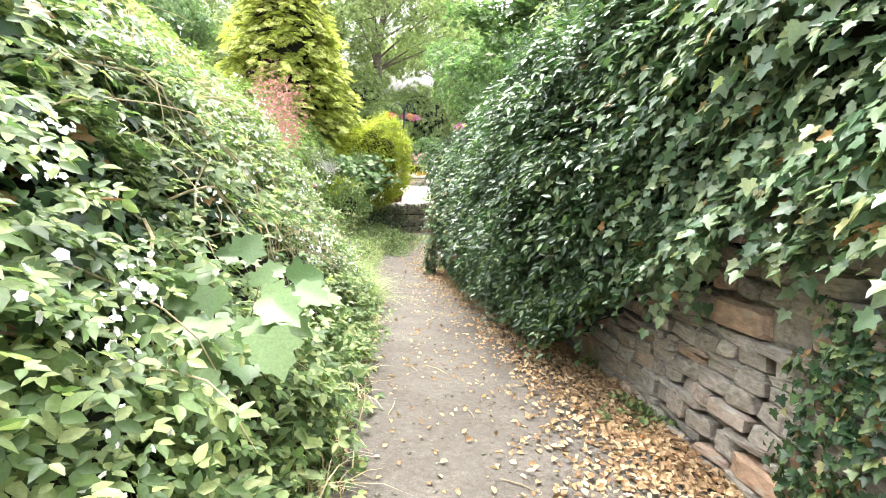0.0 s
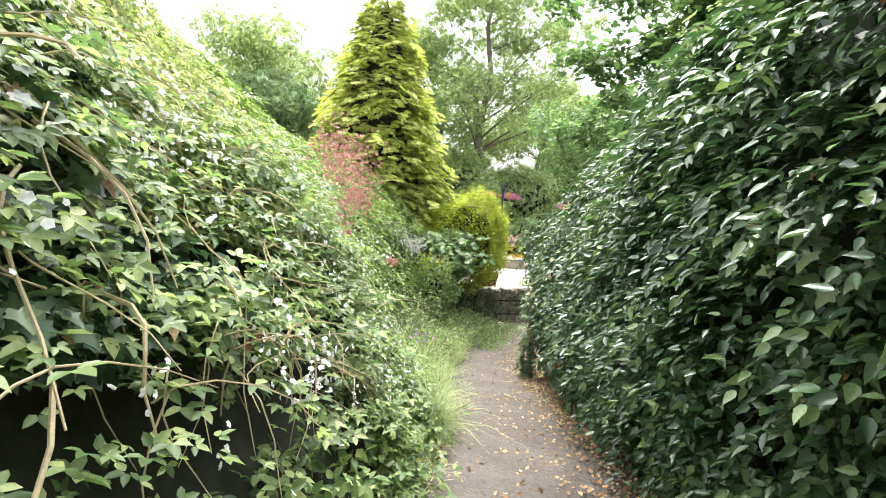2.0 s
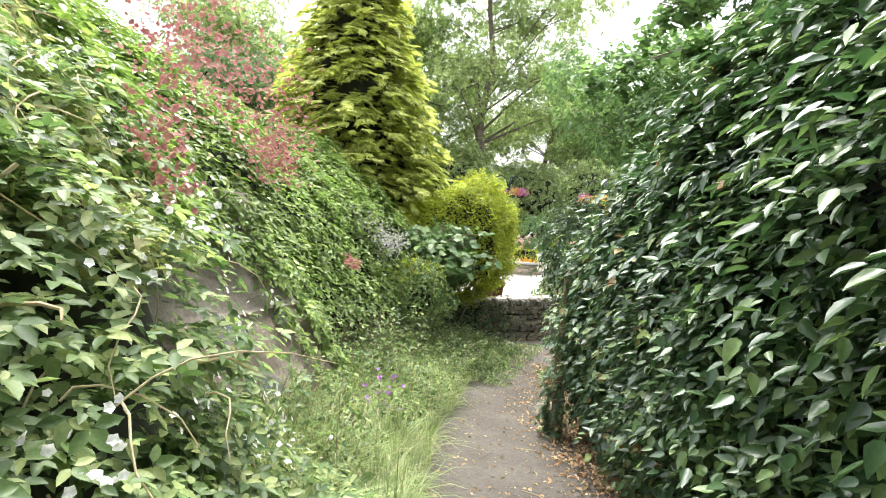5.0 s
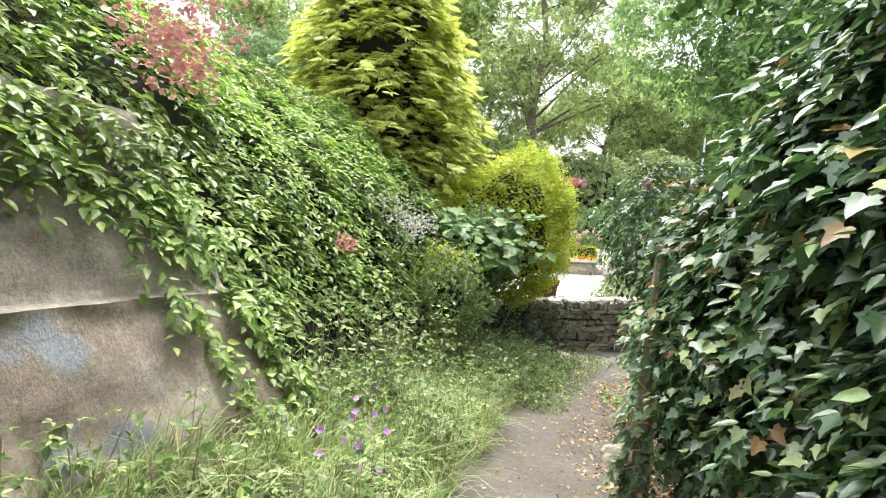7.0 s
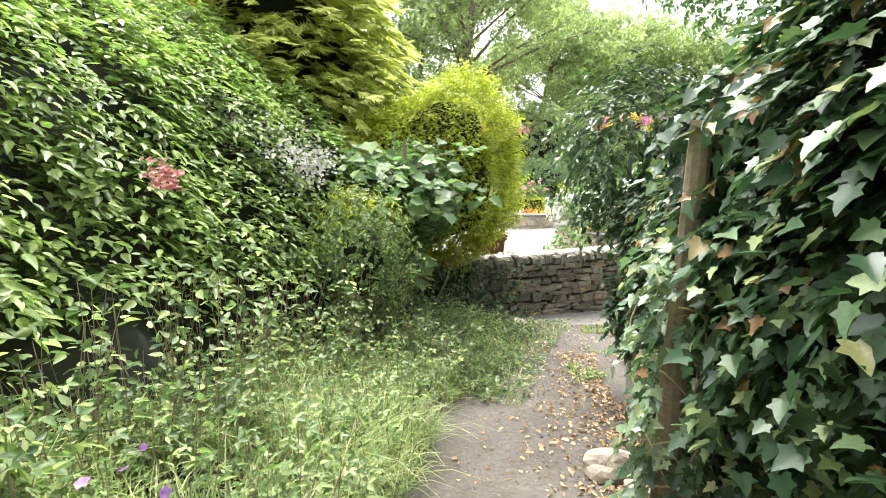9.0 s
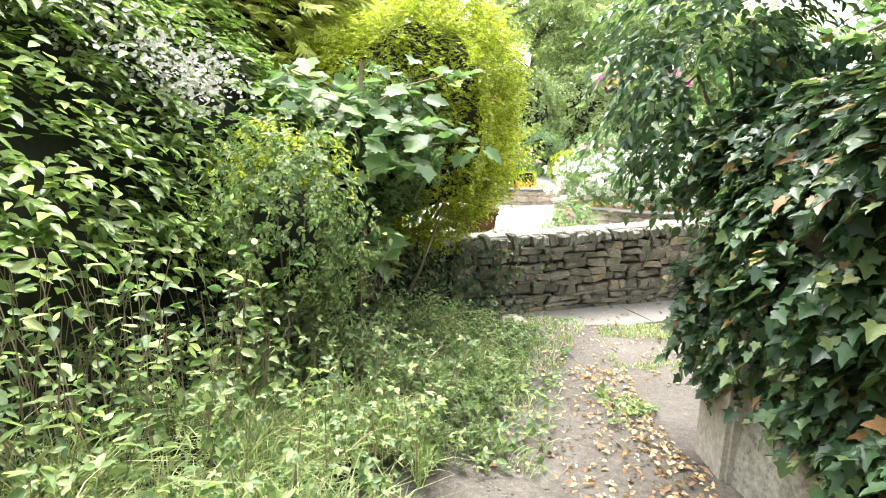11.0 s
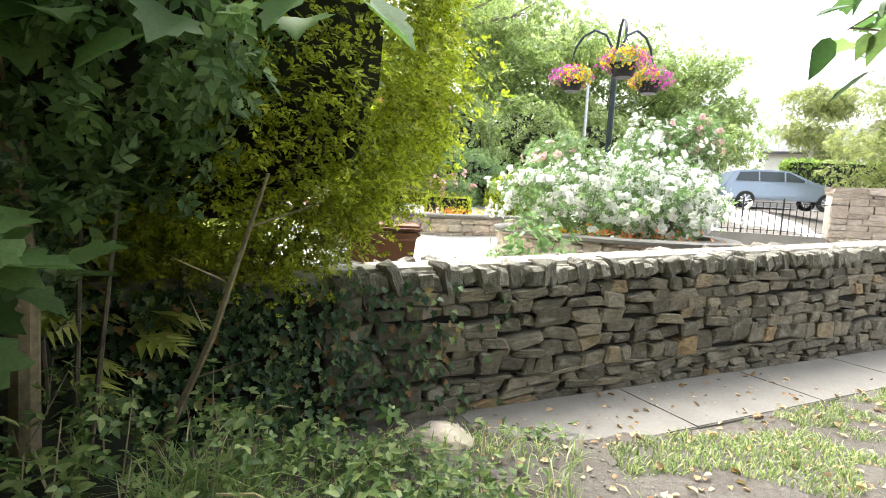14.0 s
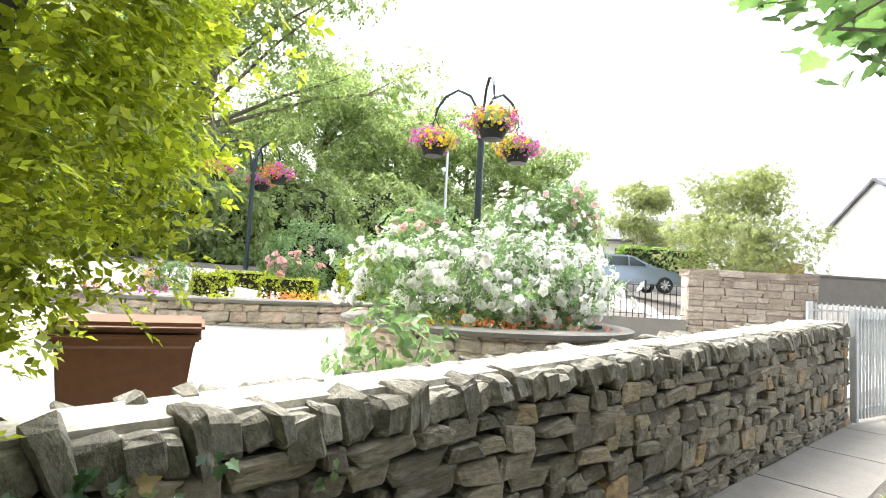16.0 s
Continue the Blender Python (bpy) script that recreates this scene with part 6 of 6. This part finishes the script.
a, z = rng.uniform(1.6, 5.2, n), rng.uniform(0.05, 1.75, n)
thin = rng.uniform(0, 1, n) < np.interp(z, [0, 0.5, 1.0, 1.3, 1.7], [1, 0.8, 0.25, 0.3, 1])
d = np.stack([np.cos(a), np.sin(a) * 0.8, np.zeros(n)], 1)[thin]
p = np.array([[0.06, 12.05, float(lane_z(12.05))]]) + np.stack([-0.04 * z, -0.09 * z, z], 1)[thin] + d * 0.1
p, fa, al = shoots(p, d, 5, 0.16, 0.5, 0.0, 0.9, 1.0)
leaf_thing("ivy", "pale yellowish-green ivy climbing the bare trunk", "ivy", [("leaves", foliage_mesh("leaves", p, fa, 0.06, IVY, M_IVY_PALE, 0.8, 0.45, along=al))])

# ---- stones of the walls ----
RUB = template_meshes("stone", stone_templates(18, 200, 0.15, 0.14), M_RUBBLE)
rs = random.Random(11)
slope = -0.19


def joined(name, pieces, material, parent):
    """Pieces past the ones that stand singly, in one mesh."""
    vs, fs, k = [], [], 0
    for src, m in pieces:
        vs += [tuple(m @ v.co) for v in src.vertices]
        fs += [[i + k for i in pl.vertices] for pl in src.polygons]
        k += len(src.vertices)
    me = bpy.data.meshes.new(name)
    me.from_pydata(vs, [], fs)
    me.materials.append(material)
    return tagged(put(name, me, parent), kind="stuff")


z, count, rest = 0.0, 0, []
while z < 1.95:
    h = rs.choice((0.05, 0.07, 0.09, 0.12, 0.15, 0.22))
    y = -0.9 + rs.uniform(-0.3, 0)
    while y < 8.0:
        w = rs.uniform(0.15, 0.4) * (1.2 if h > 0.14 else 1.0)
        hh = h * rs.uniform(0.8, 1.12)
        yc, zc = y + w / 2, z + h / 2 + 0.03 * math.sin(y * 2.1 + z * 5)
        if zc < 1.3 or yc < 3.4:
            dx = (float(wall_x(yc + 0.1)) - float(wall_x(yc - 0.1))) / 0.2
            m = Matrix.Translation((float(wall_x(yc)) + 0.04 + 0.05 * zc + rs.uniform(-0.03, 0.025), yc, float(lane_z(yc)) + zc - 0.08)) @ Matrix.Rotation(math.atan(dx) * -1 + math.pi / 2, 4, 'Z') @ Matrix.Rotation(math.atan(slope) + rs.uniform(-0.08, 0.08), 4, 'Y').inverted() @ Matrix.Diagonal((w, 0.16, hh, 1))
            if 1.2 < yc < 5.0 and count < 300:
                put("stone", rs.choice(RUB), right_wall).matrix_basis = m
                count += 1
            else:
                rest.append((rs.choice(RUB), m))
        y += w
    z += h
joined("far_stonework", rest, M_RUBBLE, right_wall)

SLT = template_meshes("stone", stone_templates(26, 300, 0.2, 0.11), M_SLATE)
CPS = template_meshes("coping_stone", stone_templates(18, 400, 0.19, 0.12), M_COPE)
rs = random.Random(12)
z, count = 0.0, 0
rest = []
while z < 0.92:
    h = rs.choice((0.035, 0.05, 0.06, 0.08, 0.10, 0.12, 0.15))
    h = min(h, 0.96 - z)
    x = 3.4 + rs.uniform(-0.2, 0)
    while x < WALL_L - 0.03:
        w = rs.uniform(0.12, 0.34) if h > 0.05 else rs.uniform(0.2, 0.42)
        w = min(w, WALL_L - x)
        wave = 0.03 * math.sin(x * 1.7 + z * 6) + 0.015 * math.sin(x * 4.3 + z * 9)
        k = rs.uniform(0.9, 1.05)
        m = Matrix.Translation((x + w / 2, 0.075 + rs.uniform(-0.022, 0.018), (z + h / 2 + wave * (0.3 < z + h < 0.8)) * rise(x))) @ Matrix.Rotation(rs.uniform(-0.13, 0.13), 4, 'Y') @ Matrix.Diagonal((w * k, 0.15, h * rise(x) * rs.uniform(0.72, 1.1), 1))
        if count < 300 and x > 4.1 and x < 10.6:
            ob = put("stone", rs.choice(SLT), lane_wall)
            ob.matrix_basis = m
            count += 1
        else:
            rest.append((rs.choice(SLT), m))
        x += w
    z += h
joined("far_stonework", rest, M_SLATE, lane_wall)
for row, yy in ((0, 0.10), (1, 0.47)):
    x = 3.3
    while x < WALL_L - 0.06:
        w = rs.uniform(0.055, 0.12)
        ob = put("coping_stone", rs.choice(CPS), lane_wall)
        ob.matrix_basis = Matrix.Translation((x + w / 2, yy + rs.uniform(-0.02, 0.02), (1.0 + rs.uniform(-0.02, 0.02)) * rise(x))) @ Matrix.Rotation(rs.uniform(-0.5, -0.15), 4, 'Y') @ Matrix.Rotation(rs.uniform(-0.12, 0.12), 4, 'Z') @ Matrix.Diagonal((w * 1.08, rs.uniform(0.17, 0.25), rs.uniform(0.13, 0.2), 1))
        x += w * 1.02
# stones on the end of the wall
z = 0.0
while z < 0.95:
    h = rs.uniform(0.09, 0.18)
    ob = put("stone", rs.choice(SLT), lane_wall)
    ob.matrix_basis = Matrix.Translation((WALL_L + 0.02, 0.28, (z + h / 2) * rise(WALL_L))) @ Matrix.Diagonal((0.14, 0.5, h * rise(WALL_L), 1))
    z += h
